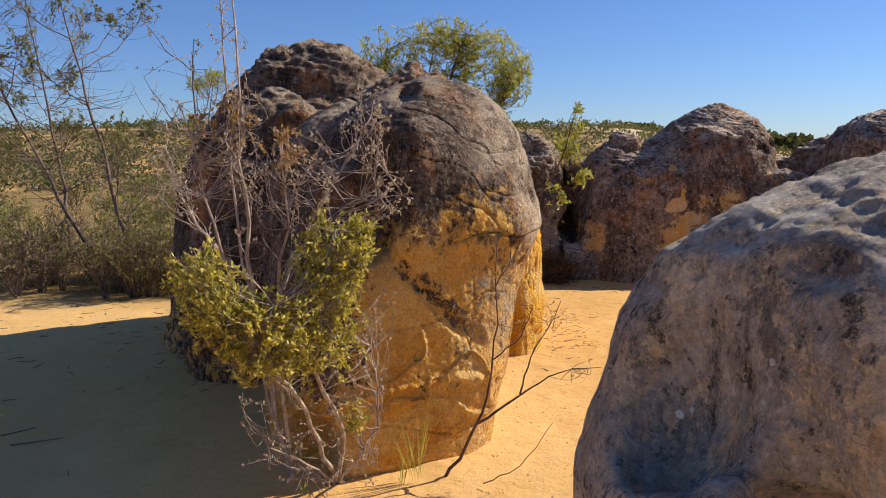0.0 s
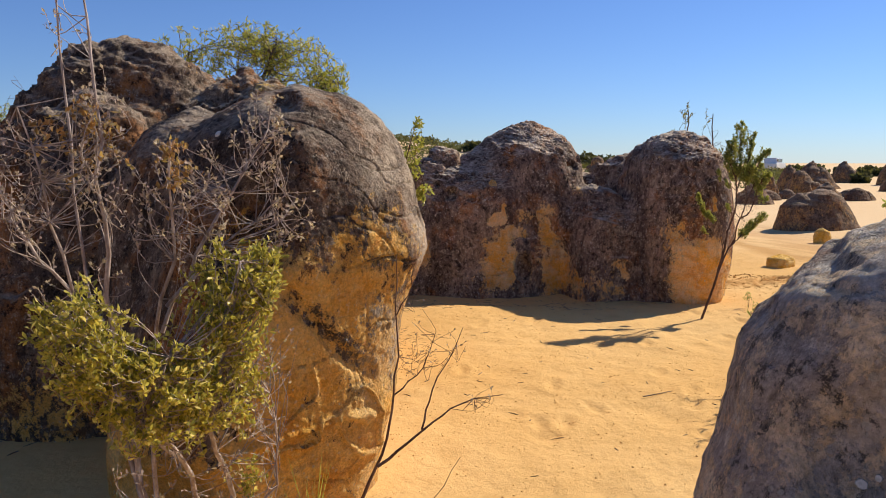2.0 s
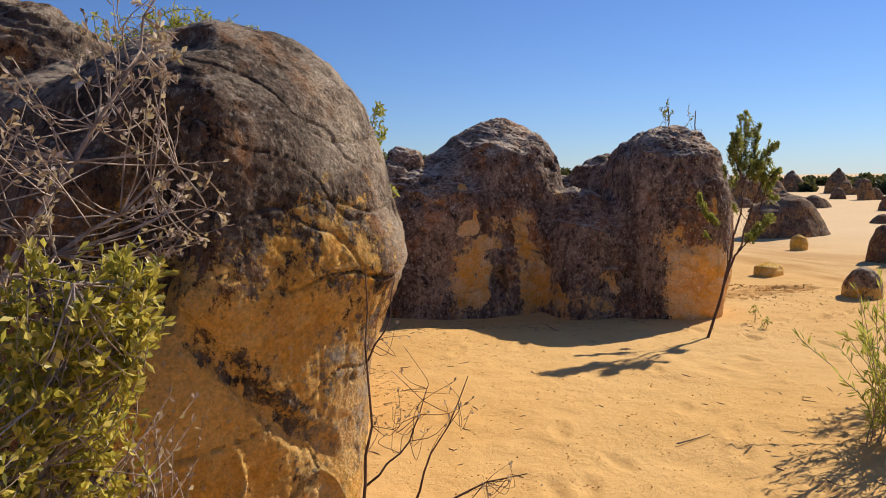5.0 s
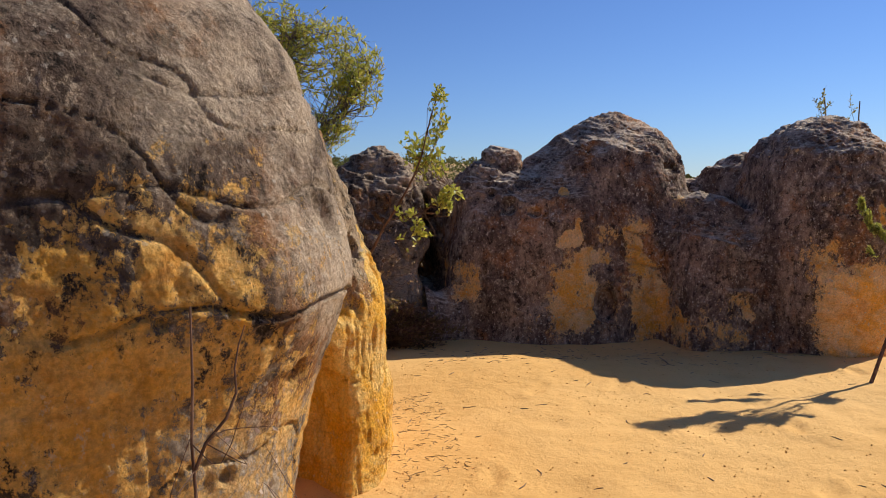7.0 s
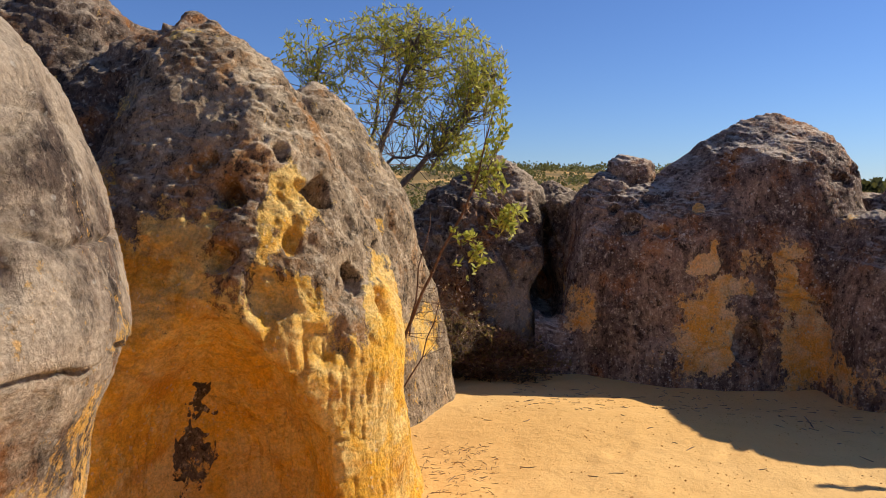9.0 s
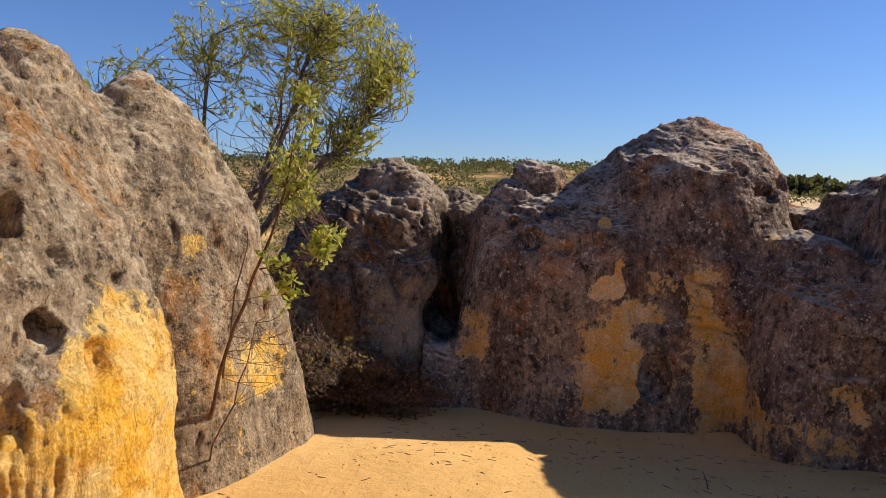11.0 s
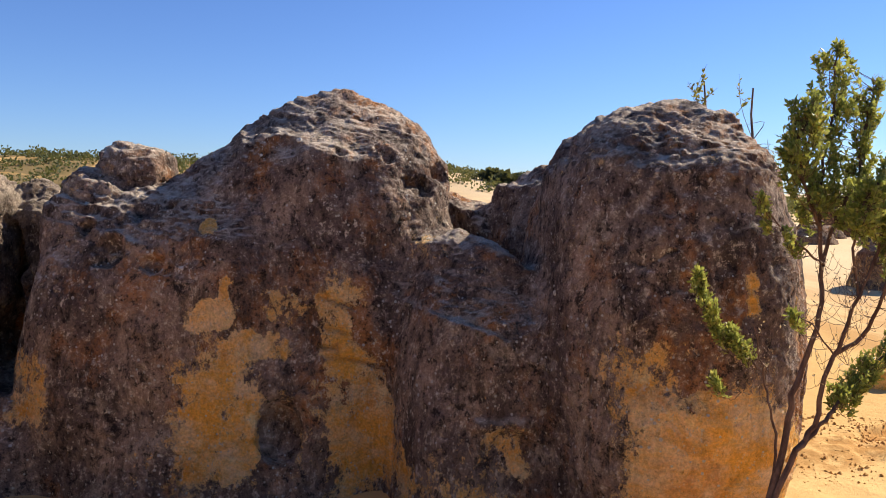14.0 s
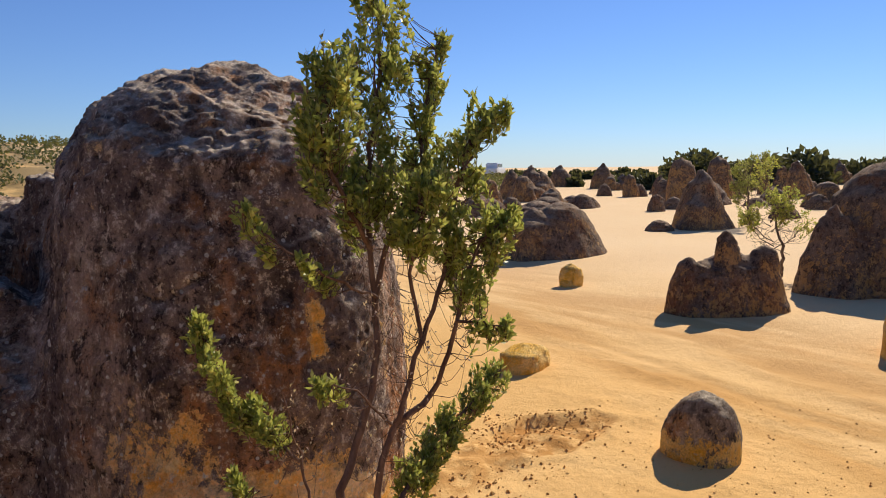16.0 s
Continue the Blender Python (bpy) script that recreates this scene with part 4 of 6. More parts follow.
def bent(points, count=9):
    """A smooth line through a few points."""
    p = np.asarray(points, float)
    if len(p) == 2:
        t = np.linspace(0, 1, count)[:, None]
        return p[0] * (1 - t) + p[1] * t
    out = []
    q = np.vstack([2 * p[0] - p[1], p, 2 * p[-1] - p[-2]])
    seg = max(2, count // (len(p) - 1))
    for i in range(len(p) - 1):
        t = np.linspace(0, 1, seg, endpoint=False)[:, None]
        a, b, c, d = q[i:i + 4]
        out.append(0.5 * (2 * b + (c - a) * t + (2 * a - 5 * b + 4 * c - d) * t ** 2 + (3 * b - a - 3 * c + d) * t ** 3))
    return np.vstack([*out, p[-1:]])


def spread(stems, clusters, rng, leaf, width, per_twig, twig_radius=0.0022, reach=0.6, splay=0.9, wobble=0.03):
    """Twigs from the stems into each cluster (centre, radii, count) and leaves along their ends."""
    spine = np.vstack([pts for pts, radii in stems])
    twigs, at, way = [], [], []
    for centre, radii, count in clusters:
        for _ in range(count):
            v = rng.normal(size=3)
            v /= np.linalg.norm(v)
            end = np.array(centre) + v * np.array(radii) * rng.uniform(0.25, 1.0) ** 0.5
            d = np.linalg.norm(spine - end, axis=1) + 1.2 * np.maximum(0, spine[:, 2] - end[2] + 0.05)
            pick = np.argsort(d)[:6]
            start = spine[rng.choice(pick)]
            mid = start * 0.45 + end * 0.55 + rng.normal(size=3) * wobble + np.array([0, 0, -0.03])
            line = bent([start, mid, end], 6)
            twigs.append((line, np.linspace(twig_radius, twig_radius * 0.35, len(line))))
            if per_twig:
                t = rng.uniform(1 - reach, 1.0, per_twig)
                k = t * (len(line) - 1)
                i = np.minimum(k.astype(int), len(line) - 2)
                p = line[i] + (line[i + 1] - line[i]) * (k - i)[:, None]
                axis_way = (line[-1] - line[-3]) / max(1e-6, np.linalg.norm(line[-1] - line[-3]))
                at.append(p)
                way.append(axis_way + splay * rng.normal(size=(per_twig, 3)) + np.array([0, 0, 0.25]))
    blades = leaf_blades(np.vstack(at), np.vstack(way), leaf, width, rng) if at else None
    return twigs, blades


def stem(points, thick, thin, count=12, rng=None, jitter=0.0):
    line = bent(points, count)
    if rng is not None and jitter:
        line[1:-1] += rng.normal(size=(len(line) - 2, 3)) * jitter
    return line, np.linspace(thick, thin, len(line))


def plant(name, label, category, at, stems, sets, bark, group="", twig_sides=3):
    """A plant: an empty at its foot, its stems, twigs and one mesh of leaves for each set (twigs, blades, material, part name)."""
    root = thing(name, label, category, at, group)
    if len(stems) > 12:
        part("stems", mesh_of("stems", *tubes(stems, 6), bark), root, "", "stuff")
    else:
        for k, one in enumerate(stems):
            part("limb" if k else "trunk", mesh_of("limb" if k else "trunk", *tubes([one], 6), bark), root)
    twigs = [t for one in sets for t in one[0]]
    if twigs:
        v, q = tubes(twigs, twig_sides)
        part("branchwork", mesh_of("branchwork", v, q, bark), root, "", "stuff")
    for one in sets:
        if one[1] is not None:
            part(one[3], mesh_of(one[3], one[1][0], one[1][1], one[2], False), root)
    return root


# ---- shrub before the front boulder ----
rng = np.random.RandomState(11)
foot = (-0.5, 3.4, floor_at(-0.5, 3.4) - 0.02)
live = [stem([foot, (-0.55, 3.25, 0.22), (-0.62, 3.0, 0.55), (-0.82, 2.76, 0.85), (-0.84, 2.7, 1.12)], 0.014, 0.004, 14, rng, 0.008),
        stem([foot, (-0.45, 3.2, 0.3), (-0.5, 2.95, 0.65), (-0.45, 2.88, 1.0), (-0.4, 2.86, 1.22)], 0.013, 0.004, 14, rng, 0.008),
        stem([(-0.6, 3.05, 0.5), (-0.7, 2.85, 0.7), (-0.62, 2.75, 0.95)], 0.008, 0.003, 8, rng, 0.006),
        stem([foot, (-0.6, 3.2, 0.14), (-0.72, 3.05, 0.28), (-0.78, 2.98, 0.42)], 0.006, 0.002, 9, rng, 0.008),
        stem([foot, (-0.35, 3.2, 0.2), (-0.28, 3.15, 0.4), (-0.3, 3.1, 0.7)], 0.008, 0.002, 9, rng, 0.008)]
green = spread(live, [((-0.43, 2.93, 1.08), (0.17, 0.13, 0.22), 130), ((-0.30, 2.98, 1.2), (0.08, 0.1, 0.1), 44), ((-0.86, 2.68, 1.04), (0.13, 0.13, 0.19), 100),
                      ((-0.68, 2.74, 0.86), (0.2, 0.14, 0.18), 125), ((-0.5, 2.9, 0.78), (0.18, 0.12, 0.16), 85), ((-0.36, 3.14, 0.39), (0.05, 0.05, 0.06), 8)], rng, 0.024, 0.012, 25, 0.0022, 0.5)
low_dead = spread(live, [((-0.6, 2.95, 0.5), (0.3, 0.15, 0.2), 40), ((-0.55, 3.15, 0.2), (0.35, 0.15, 0.16), 45), ((-0.27, 3.22, 0.72), (0.12, 0.08, 0.3), 32)], rng, 0.022, 0.01, 5, 0.0022, 0.3)
plant("shrub", "olive-green shrub with small thick leaves and bare lower twigs", "shrub", foot, live, [(*green, LEAF_OLIVE, "foliage"), (*low_dead, LEAF_DEAD, "dry_foliage")], BARK_PALE)

foot = (-0.72, 3.45, floor_at(-0.72, 3.45) - 0.02)
dead = [stem([foot, (-0.82, 3.38, 0.6), (-0.86, 3.32, 1.2), (-0.87, 3.32, 1.75), (-0.93, 3.5, 2.35)], 0.016, 0.003, 16, rng, 0.008),
        stem([foot, (-0.88, 3.4, 0.7), (-1.0, 3.3, 1.2), (-1.1, 3.25, 1.72)], 0.012, 0.003, 14, rng, 0.008),
        stem([(-0.88, 3.36, 0.95), (-1.08, 3.35, 1.2), (-1.2, 3.42, 1.42), (-1.24, 3.46, 1.66)], 0.008, 0.002, 12, rng, 0.008),
        stem([foot, (-0.72, 3.2, 0.7), (-0.62, 3.0, 1.2), (-0.6, 2.92, 1.58)], 0.011, 0.003, 14, rng, 0.008),
        stem([(-0.66, 3.1, 0.95), (-0.5, 3.1, 1.3), (-0.34, 3.14, 1.55), (-0.25, 3.16, 1.76)], 0.008, 0.002, 12, rng, 0.008),
        stem([(-0.64, 3.05, 1.05), (-0.45, 3.1, 1.25), (-0.22, 3.18, 1.42)], 0.007, 0.002, 9, rng, 0.008),
        stem([foot, (-0.95, 3.6, 1.0), (-1.02, 3.7, 1.8), (-1.08, 3.8, 2.5)], 0.01, 0.003, 14, rng, 0.008)]
dry = spread(dead, [((-0.86, 3.31, 1.6), (0.11, 0.1, 0.3), 58), ((-1.1, 3.27, 1.52), (0.13, 0.1, 0.24), 40), ((-1.22, 3.4, 1.4), (0.13, 0.1, 0.2), 28), ((-0.57, 2.98, 1.42), (0.2, 0.12, 0.22), 66),
                    ((-0.3, 3.14, 1.62), (0.13, 0.1, 0.18), 44), ((-0.2, 3.18, 1.36), (0.12, 0.08, 0.13), 30), ((-0.95, 3.3, 1.1), (0.22, 0.12, 0.2), 26), ((-1.0, 3.7, 2.1), (0.12, 0.12, 0.3), 14)], rng, 0.02, 0.010, 7, 0.0024, 0.3, 1.1)
rust = spread(dead, [((-0.6, 2.93, 1.55), (0.05, 0.05, 0.09), 16), ((-0.86, 3.3, 1.66), (0.07, 0.05, 0.14), 22), ((-1.0, 3.3, 1.62), (0.04, 0.05, 0.08), 8)], rng, 0.026, 0.014, 9, 0.0016, 0.4)
plant("dry_shrub", "leafless grey shrub with clusters of dry brown leaves", "shrub", foot, dead, [(*dry, LEAF_DEAD, "dry_foliage"), (*rust, LEAF_RUST, "rust_foliage")], BARK_PALE)

foot = (0.0, 3.42, floor_at(0, 3.42) - 0.02)
bare = [stem([foot, (0.13, 3.42, 0.18), (0.22, 3.42, 0.42), (0.25, 3.42, 0.72), (0.25, 3.43, 1.15)], 0.009, 0.0018, 16, rng, 0.005),
        stem([(0.16, 3.42, 0.24), (0.34, 3.43, 0.36), (0.5, 3.44, 0.46), (0.74, 3.44, 0.5)], 0.008, 0.0015, 14, rng, 0.005),
        stem([(0.36, 3.43, 0.38), (0.42, 3.44, 0.55), (0.55, 3.44, 0.82)], 0.005, 0.0012, 9, rng, 0.005),
        stem([(0.235, 3.42, 0.55), (0.36, 3.42, 0.66), (0.42, 3.43, 0.8)], 0.004, 0.001, 8, rng, 0.005),
        stem([(0.25, 3.42, 0.9), (0.31, 3.42, 1.02), (0.33, 3.42, 1.12)], 0.003, 0.001, 6, rng, 0.004),
        stem([(0.18, 3.3, 0.0), (0.34, 3.3, 0.08), (0.5, 3.32, 0.28)], 0.003, 0.001, 8, rng, 0.004)]
few = spread(bare, [((0.66, 3.44, 0.5), (0.1, 0.05, 0.06), 12), ((0.52, 3.44, 0.75), (0.06, 0.05, 0.1), 9), ((0.3, 3.43, 0.85), (0.08, 0.05, 0.25), 14), ((0.4, 3.43, 0.75), (0.05, 0.05, 0.1), 6)], rng, 0.014, 0.009, 2, 0.0014, 0.2)
plant("twig_plant", "thin bare brown twigs rising from the sand", "plant", foot, bare, [(*few, LEAF_DEAD, "dry_foliage")], BARK_RED)

# ---- sapling at the outcrop ----
def tufts(line, share, count, reach, size, twigs, rng):
    """Leaf tufts on short side shoots along the outer share of a limb, the last one on its tip."""
    out = []
    for k in range(count):
        t = 1 - share * (k / max(1, count - 1)) if count > 1 else 1.0
        p = line[int(round(t * (len(line) - 1)))]
        a = k * 2.4 + rng.uniform(-0.5, 0.5)
        r = 0.0 if k == 0 else reach * rng.uniform(0.6, 1.15)
        s = size * rng.uniform(0.75, 1.2) * (0.8 if k == 0 else 1.0)
        out.append(((p[0] + r * math.cos(a), p[1] + r * math.sin(a), p[2] + 0.3 * r), (s, s, 1.15 * s), twigs))
    return out


rng = np.random.RandomState(23)
foot = (4.13, 6.68, floor_at(4.13, 6.68) - 0.02)
fork = (4.3, 6.72, 0.33)
trunk = stem([foot, fork, (4.42, 6.76, 0.62), (4.46, 6.77, 0.81), (4.51, 6.78, 0.93), (4.57, 6.79, 1.09), (4.58, 6.8, 1.25), (4.57, 6.81, 1.4), (4.58, 6.82, 1.54), (4.62, 6.83, 1.74), (4.64, 6.84, 1.94)], 0.014, 0.0028, 44, rng, 0.003)
right = stem([fork, (4.44, 6.74, 0.64), (4.52, 6.73, 0.76), (4.54, 6.72, 0.91), (4.58, 6.72, 1.0), (4.64, 6.71, 1.16), (4.69, 6.7, 1.3), (4.73, 6.7, 1.46), (4.76, 6.69, 1.59), (4.85, 6.68, 1.66)], 0.0105, 0.0026, 40, rng, 0.003)
side = stem([(4.58, 6.73, 0.98), (4.67, 6.72, 1.03), (4.71, 6.69, 1.16), (4.72, 6.67, 1.27), (4.75, 6.64, 1.37), (4.82, 6.62, 1.43)], 0.008, 0.002, 24, rng, 0.003)
spur = stem([(4.71, 6.68, 1.2), (4.74, 6.63, 1.2), (4.78, 6.6, 1.19)], 0.004, 0.0015, 8, rng, 0.002)
low = stem([(4.45, 6.73, 0.68), (4.59, 6.75, 0.78), (4.67, 6.78, 0.83), (4.8, 6.81, 0.91), (4.98, 6.84, 1.01)], 0.008, 0.002, 24, rng, 0.003)
upper = stem([(4.58, 6.8, 1.25), (4.63, 6.8, 1.41), (4.72, 6.82, 1.54), (4.75, 6.84, 1.68), (4.81, 6.86, 1.84)], 0.007, 0.002, 20, rng, 0.003)
back = stem([(4.57, 6.8, 1.36), (4.46, 6.76, 1.52), (4.42, 6.74, 1.63), (4.46, 6.72, 1.75)], 0.006, 0.002, 18, rng, 0.003)
reach_out = stem([(4.58, 6.79, 1.25), (4.38, 6.69, 1.34), (4.21, 6.62, 1.46)], 0.004, 0.0015, 14, rng, 0.003)
inner = stem([(4.64, 6.71, 1.16), (4.61, 6.71, 1.34), (4.6, 6.67, 1.43), (4.62, 6.64, 1.51)], 0.005, 0.002, 16, rng, 0.003)
twig = stem([(4.57, 6.72, 0.98), (4.47, 6.7, 1.08), (4.36, 6.66, 1.13)], 0.003, 0.0015, 10, rng, 0.003)
thin = stem([fork, (4.44, 6.8, 0.64), (4.42, 6.81, 0.79), (4.4, 6.83, 0.92), (4.37, 6.84, 1.06)], 0.006, 0.0015, 20, rng, 0.003)
thin_top = stem([(4.4, 6.83, 0.91), (4.34, 6.87, 0.99), (4.28, 6.91, 1.06), (4.23, 6.94, 1.22)], 0.004, 0.0015, 16, rng, 0.003)
thin_low = stem([(4.42, 6.81, 0.82), (4.33, 6.87, 0.85), (4.29, 6.92, 0.87)], 0.003, 0.0015, 8, rng, 0.003)
stems = [trunk, right, side, spur, low, upper, back, reach_out, inner, twig, thin, thin_top]
clusters = []
for one, share, count, reach, size, twigs in ((trunk, 0.3, 15, 0.05, 0.032, 15), (right, 0.3, 9, 0.04, 0.034, 15), (side, 0.4, 9, 0.045, 0.034, 14), (spur, 0.35, 2, 0.02, 0.026, 10), (low, 0.55, 11, 0.035, 0.034, 15), (upper, 0.6, 9, 0.04, 0.03, 13),
                                              (back, 0.75, 11, 0.045, 0.036, 15), (reach_out, 0.6, 4, 0.025, 0.024, 7), (inner, 0.6, 9, 0.06, 0.032, 12), (twig, 0.3, 2, 0.02, 0.022, 8), (thin_top, 0.75, 9, 0.028, 0.026, 14), (thin_low, 0.2, 2, 0.02, 0.022, 9)):
    clusters += tufts(one[0], share, count, reach, size, twigs, rng)
leaves = spread(stems + [thin_low], clusters, rng, 0.02, 0.0095, 15, 0.0013, 0.42, 0.9, 0.006)
bare_twigs = spread(stems, [((4.55, 6.72, 1.1), (0.14, 0.1, 0.2), 90), ((4.38, 6.82, 0.98), (0.07, 0.05, 0.14), 26), ((4.7, 6.7, 1.2), (0.12, 0.08, 0.14), 40), ((4.6, 6.74, 1.38), (0.14, 0.08, 0.12), 30)], rng, 0.011, 0.005, 2, 0.0011, 0.2, 0.9, 0.01)
plant("sapling", "slender green sapling with tufted leaves beside the outcrop", "sapling", foot, stems, [(*leaves, LEAF_GREEN, "foliage"), (*bare_twigs, LEAF_DEAD, "dry_foliage")], BARK_RED)

# ---- leaning plant between the boulders ----
rng = np.random.RandomState(31)
foot = (0.45, 7.1, floor_at(0.45, 7.1) - 0.02)
stems = [stem([foot, (0.6, 6.95, 0.5), (0.8, 6.78, 1.0), (1.02, 6.58, 1.4), (1.17, 6.47, 1.92)], 0.013, 0.003, 18, rng, 0.006),
         stem([(0.66, 6.9, 0.62), (0.72, 6.9, 1.0), (0.78, 6.9, 1.3)], 0.006, 0.002, 9, rng, 0.006),
         stem([foot, (0.62, 6.9, 0.3), (0.78, 6.8, 0.62), (0.85, 6.8, 0.9)], 0.006, 0.002, 9, rng, 0.006),
         stem([(0.9, 6.7, 1.15), (1.08, 6.6, 1.2), (1.24, 6.55, 1.33)], 0.004, 0.002, 8, rng, 0.005)]
leaves = spread(stems, [((1.17, 6.48, 1.78), (0.045, 0.045, 0.16), 18), ((1.1, 6.52, 1.55), (0.08, 0.07, 0.08), 16), ((1.0, 6.6, 1.6), (0.09, 0.08, 0.1), 18), ((1.22, 6.55, 1.3), (0.07, 0.07, 0.07), 18), ((1.08, 6.6, 1.08), (0.06, 0.06, 0.06), 9), ((0.98, 6.65, 1.2), (0.07, 0.06, 0.08), 6)], rng, 0.036, 0.019, 11, 0.002, 0.5)
bare_twigs = spread(stems, [((0.95, 6.75, 0.85), (0.2, 0.15, 0.25), 34), ((0.7, 6.9, 1.0), (0.1, 0.1, 0.25), 14)], rng, 0.016, 0.008, 2, 0.0016, 0.2)
plant("leaning_plant", "leaning thin plant with a few lime-green leaf tufts", "plant", foot, stems, [(*leaves, LEAF_LIME, "foliage"), (*bare_twigs, LEAF_DEAD, "dry_foliage")], BARK_RED)

# ---- dry brush at the foot of the end boulder ----
foot = (0.9, 8.55, floor_at(0.9, 8.55) - 0.02)
stems = [stem([foot, (0.8, 8.5, 0.25), (1.0, 8.3, 0.38), (1.22, 8.15, 0.42)], 0.01, 0.003, 10, rng, 0.01), stem([foot, (1.05, 8.5, 0.2), (1.3, 8.45, 0.3)], 0.009, 0.003, 9, rng, 0.01),
         stem([foot, (0.75, 8.5, 0.3), (0.85, 8.35, 0.5)], 0.009, 0.003, 9, rng, 0.01), stem([foot, (0.8, 8.4, 0.15), (1.1, 8.25, 0.2)], 0.008, 0.003, 9, rng, 0.01)]
litter = spread(stems, [((1.2, 8.42, 0.16), (0.5, 0.27, 0.2), 330), ((0.95, 8.36, 0.28), (0.42, 0.25, 0.24), 220), ((0.75, 8.3, 0.3), (0.5, 0.28, 0.3), 240)], rng, 0.034, 0.02, 8, 0.0026, 0.6)
grey = spread(stems, [((1.1, 8.2, 0.36), (0.26, 0.15, 0.1), 30), ((0.86, 8.3, 0.42), (0.25, 0.15, 0.12), 24)], rng, 0.016, 0.006, 4, 0.002, 0.5)
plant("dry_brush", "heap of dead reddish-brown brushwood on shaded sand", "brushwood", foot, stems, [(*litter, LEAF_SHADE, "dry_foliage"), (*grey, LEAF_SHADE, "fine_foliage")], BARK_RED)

foot = (0.62, 8.2, floor_at(0.62, 8.2) - 0.02)
stems = [stem([foot, (0.58, 8.12, 0.4), (0.6, 8.05, 0.62), (0.72, 8.0, 0.78)], 0.009, 0.002, 14, rng, 0.01), stem([(0.58, 8.12, 0.4), (0.72, 8.02, 0.58), (0.88, 7.95, 0.56), (1.02, 7.92, 0.47)], 0.006, 0.0015, 12, rng, 0.01),
         stem([(0.6, 8.14, 0.25), (0.75, 8.02, 0.36), (0.95, 7.95, 0.34)], 0.005, 0.0015, 10, rng, 0.01)]
bare_twigs = spread(stems, [((0.72, 8.0, 0.68), (0.16, 0.12, 0.12), 40), ((0.92, 7.95, 0.5), (0.16, 0.1, 0.1), 46), ((0.85, 7.98, 0.36), (0.18, 0.1, 0.08), 30)], rng, 0.018, 0.007, 3, 0.0018, 0.3)
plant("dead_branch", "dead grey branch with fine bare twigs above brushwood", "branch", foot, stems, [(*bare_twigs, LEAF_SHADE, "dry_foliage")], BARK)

# ---- lime bush behind the near boulder ----
rng = np.random.RandomState(37)
foot = (3.35, 4.15, floor_at(3.35, 4.15) - 0.02)
stems = []
for k in range(80):
    a, r = k * 2.4, rng.uniform(0.0, 0.3)
    base = (foot[0] + 0.15 + 1.4 * r * math.cos(a), foot[1] + r * math.sin(a), foot[2])
    lean = rng.normal(size=2) * 0.13
    end = (base[0] + lean[0] + 0.4 * r * math.cos(a), base[1] + lean[1] + 0.4 * r * math.sin(a), rng.uniform(0.35, 0.8))
    stems.append(stem([base, (base[0] + 0.3 * lean[0], base[1] + 0.3 * lean[1], 0.2), end], 0.004, 0.0015, 9, rng, 0.006))
at, way = [], []
for pts, radii in stems:
    for _ in range(46):
        k = rng.uniform(1.5, len(pts) - 1.01)
        i = int(k)
        at.append(pts[i] + (pts[i + 1] - pts[i]) * (k - i))
        way.append((pts[i + 1] - pts[i]) / 0.08 + 0.9 * rng.normal(size=3) + np.array([0, 0, 0.4]))
leaves = ([], leaf_blades(np.array(at), np.array(way), 0.066, 0.012, rng))
plant("lime_bush", "low lime-green bush with narrow leaves on the sand", "bush", foot, stems, [(*leaves, LEAF_LIME, "foliage")], BARK_PALE)


# ---- trees and scrub behind ----
def branching(foot, limbs, rng):
    return [stem([foot, *pts], r0, r1, 16, rng, 0.02) for pts, r0, r1 in limbs]


rng = np.random.RandomState(41)
foot = (-0.95, 11.2, floor_at(-0.95, 11.2) - 0.05)
stems = branching(foot, [(((-0.9, 11.2, 0.9), (-0.5, 11.1, 1.8), (-0.2, 11.1, 2.6), (0.1, 11.1, 3.4)), 0.07, 0.012), (((-0.85, 11.1, 0.8), (-0.1, 10.9, 1.7), (0.4, 10.8, 2.2), (0.9, 10.7, 2.8)), 0.055, 0.01),
                         (((-1.0, 11.2, 1.0), (-1.2, 11.2, 2.0), (-1.1, 11.2, 3.2)), 0.06, 0.01), (((-1.2, 11.1, 0.9), (-1.8, 11.0, 1.8), (-2.2, 11.0, 2.6)), 0.05, 0.01),
                         (((-0.8, 11.1, 1.2), (-0.3, 10.9, 1.9), (0.3, 10.8, 2.0)), 0.04, 0.008), (((-0.9, 11.3, 1.0), (-0.6, 11.6, 2.2), (-0.4, 11.7, 3.3)), 0.05, 0.01)], rng)
crown = spread(stems, [((0.35, 11.1, 3.2), (0.5, 0.4, 0.4), 90), ((0.75, 10.75, 2.85), (0.35, 0.35, 0.4), 80), ((-0.3, 11.2, 3.4), (0.5, 0.4, 0.35), 80), ((0.1, 10.9, 2.6), (0.4, 0.4, 0.35), 36), ((-1.1, 11.2, 3.2), (0.45, 0.4, 0.4), 56),
                       ((-1.9, 11.0, 2.7), (0.5, 0.4, 0.4), 44), ((0.5, 10.75, 2.2), (0.3, 0.3, 0.2), 26), ((-0.6, 11.3, 2.6), (0.7, 0.4, 0.5), 30)], rng, 0.075, 0.018, 26, 0.006, 0.7, 0.9, 0.1)
fine = spread(stems, [((-0.6, 11.1, 2.1), (1.1, 0.5, 0.6), 150), ((0.3, 10.9, 2.4), (0.6, 0.4, 0.4), 70)], rng, 0.03, 0.01, 2, 0.006, 0.3, 0.9, 0.12)
tree = plant("tree", "spreading tree with yellow-green leaves and many bare twigs", "tree", foot, stems, [(*crown, LEAF_TREE, "crown"), (*fine, LEAF_DEAD, "dry_foliage")], BARK)
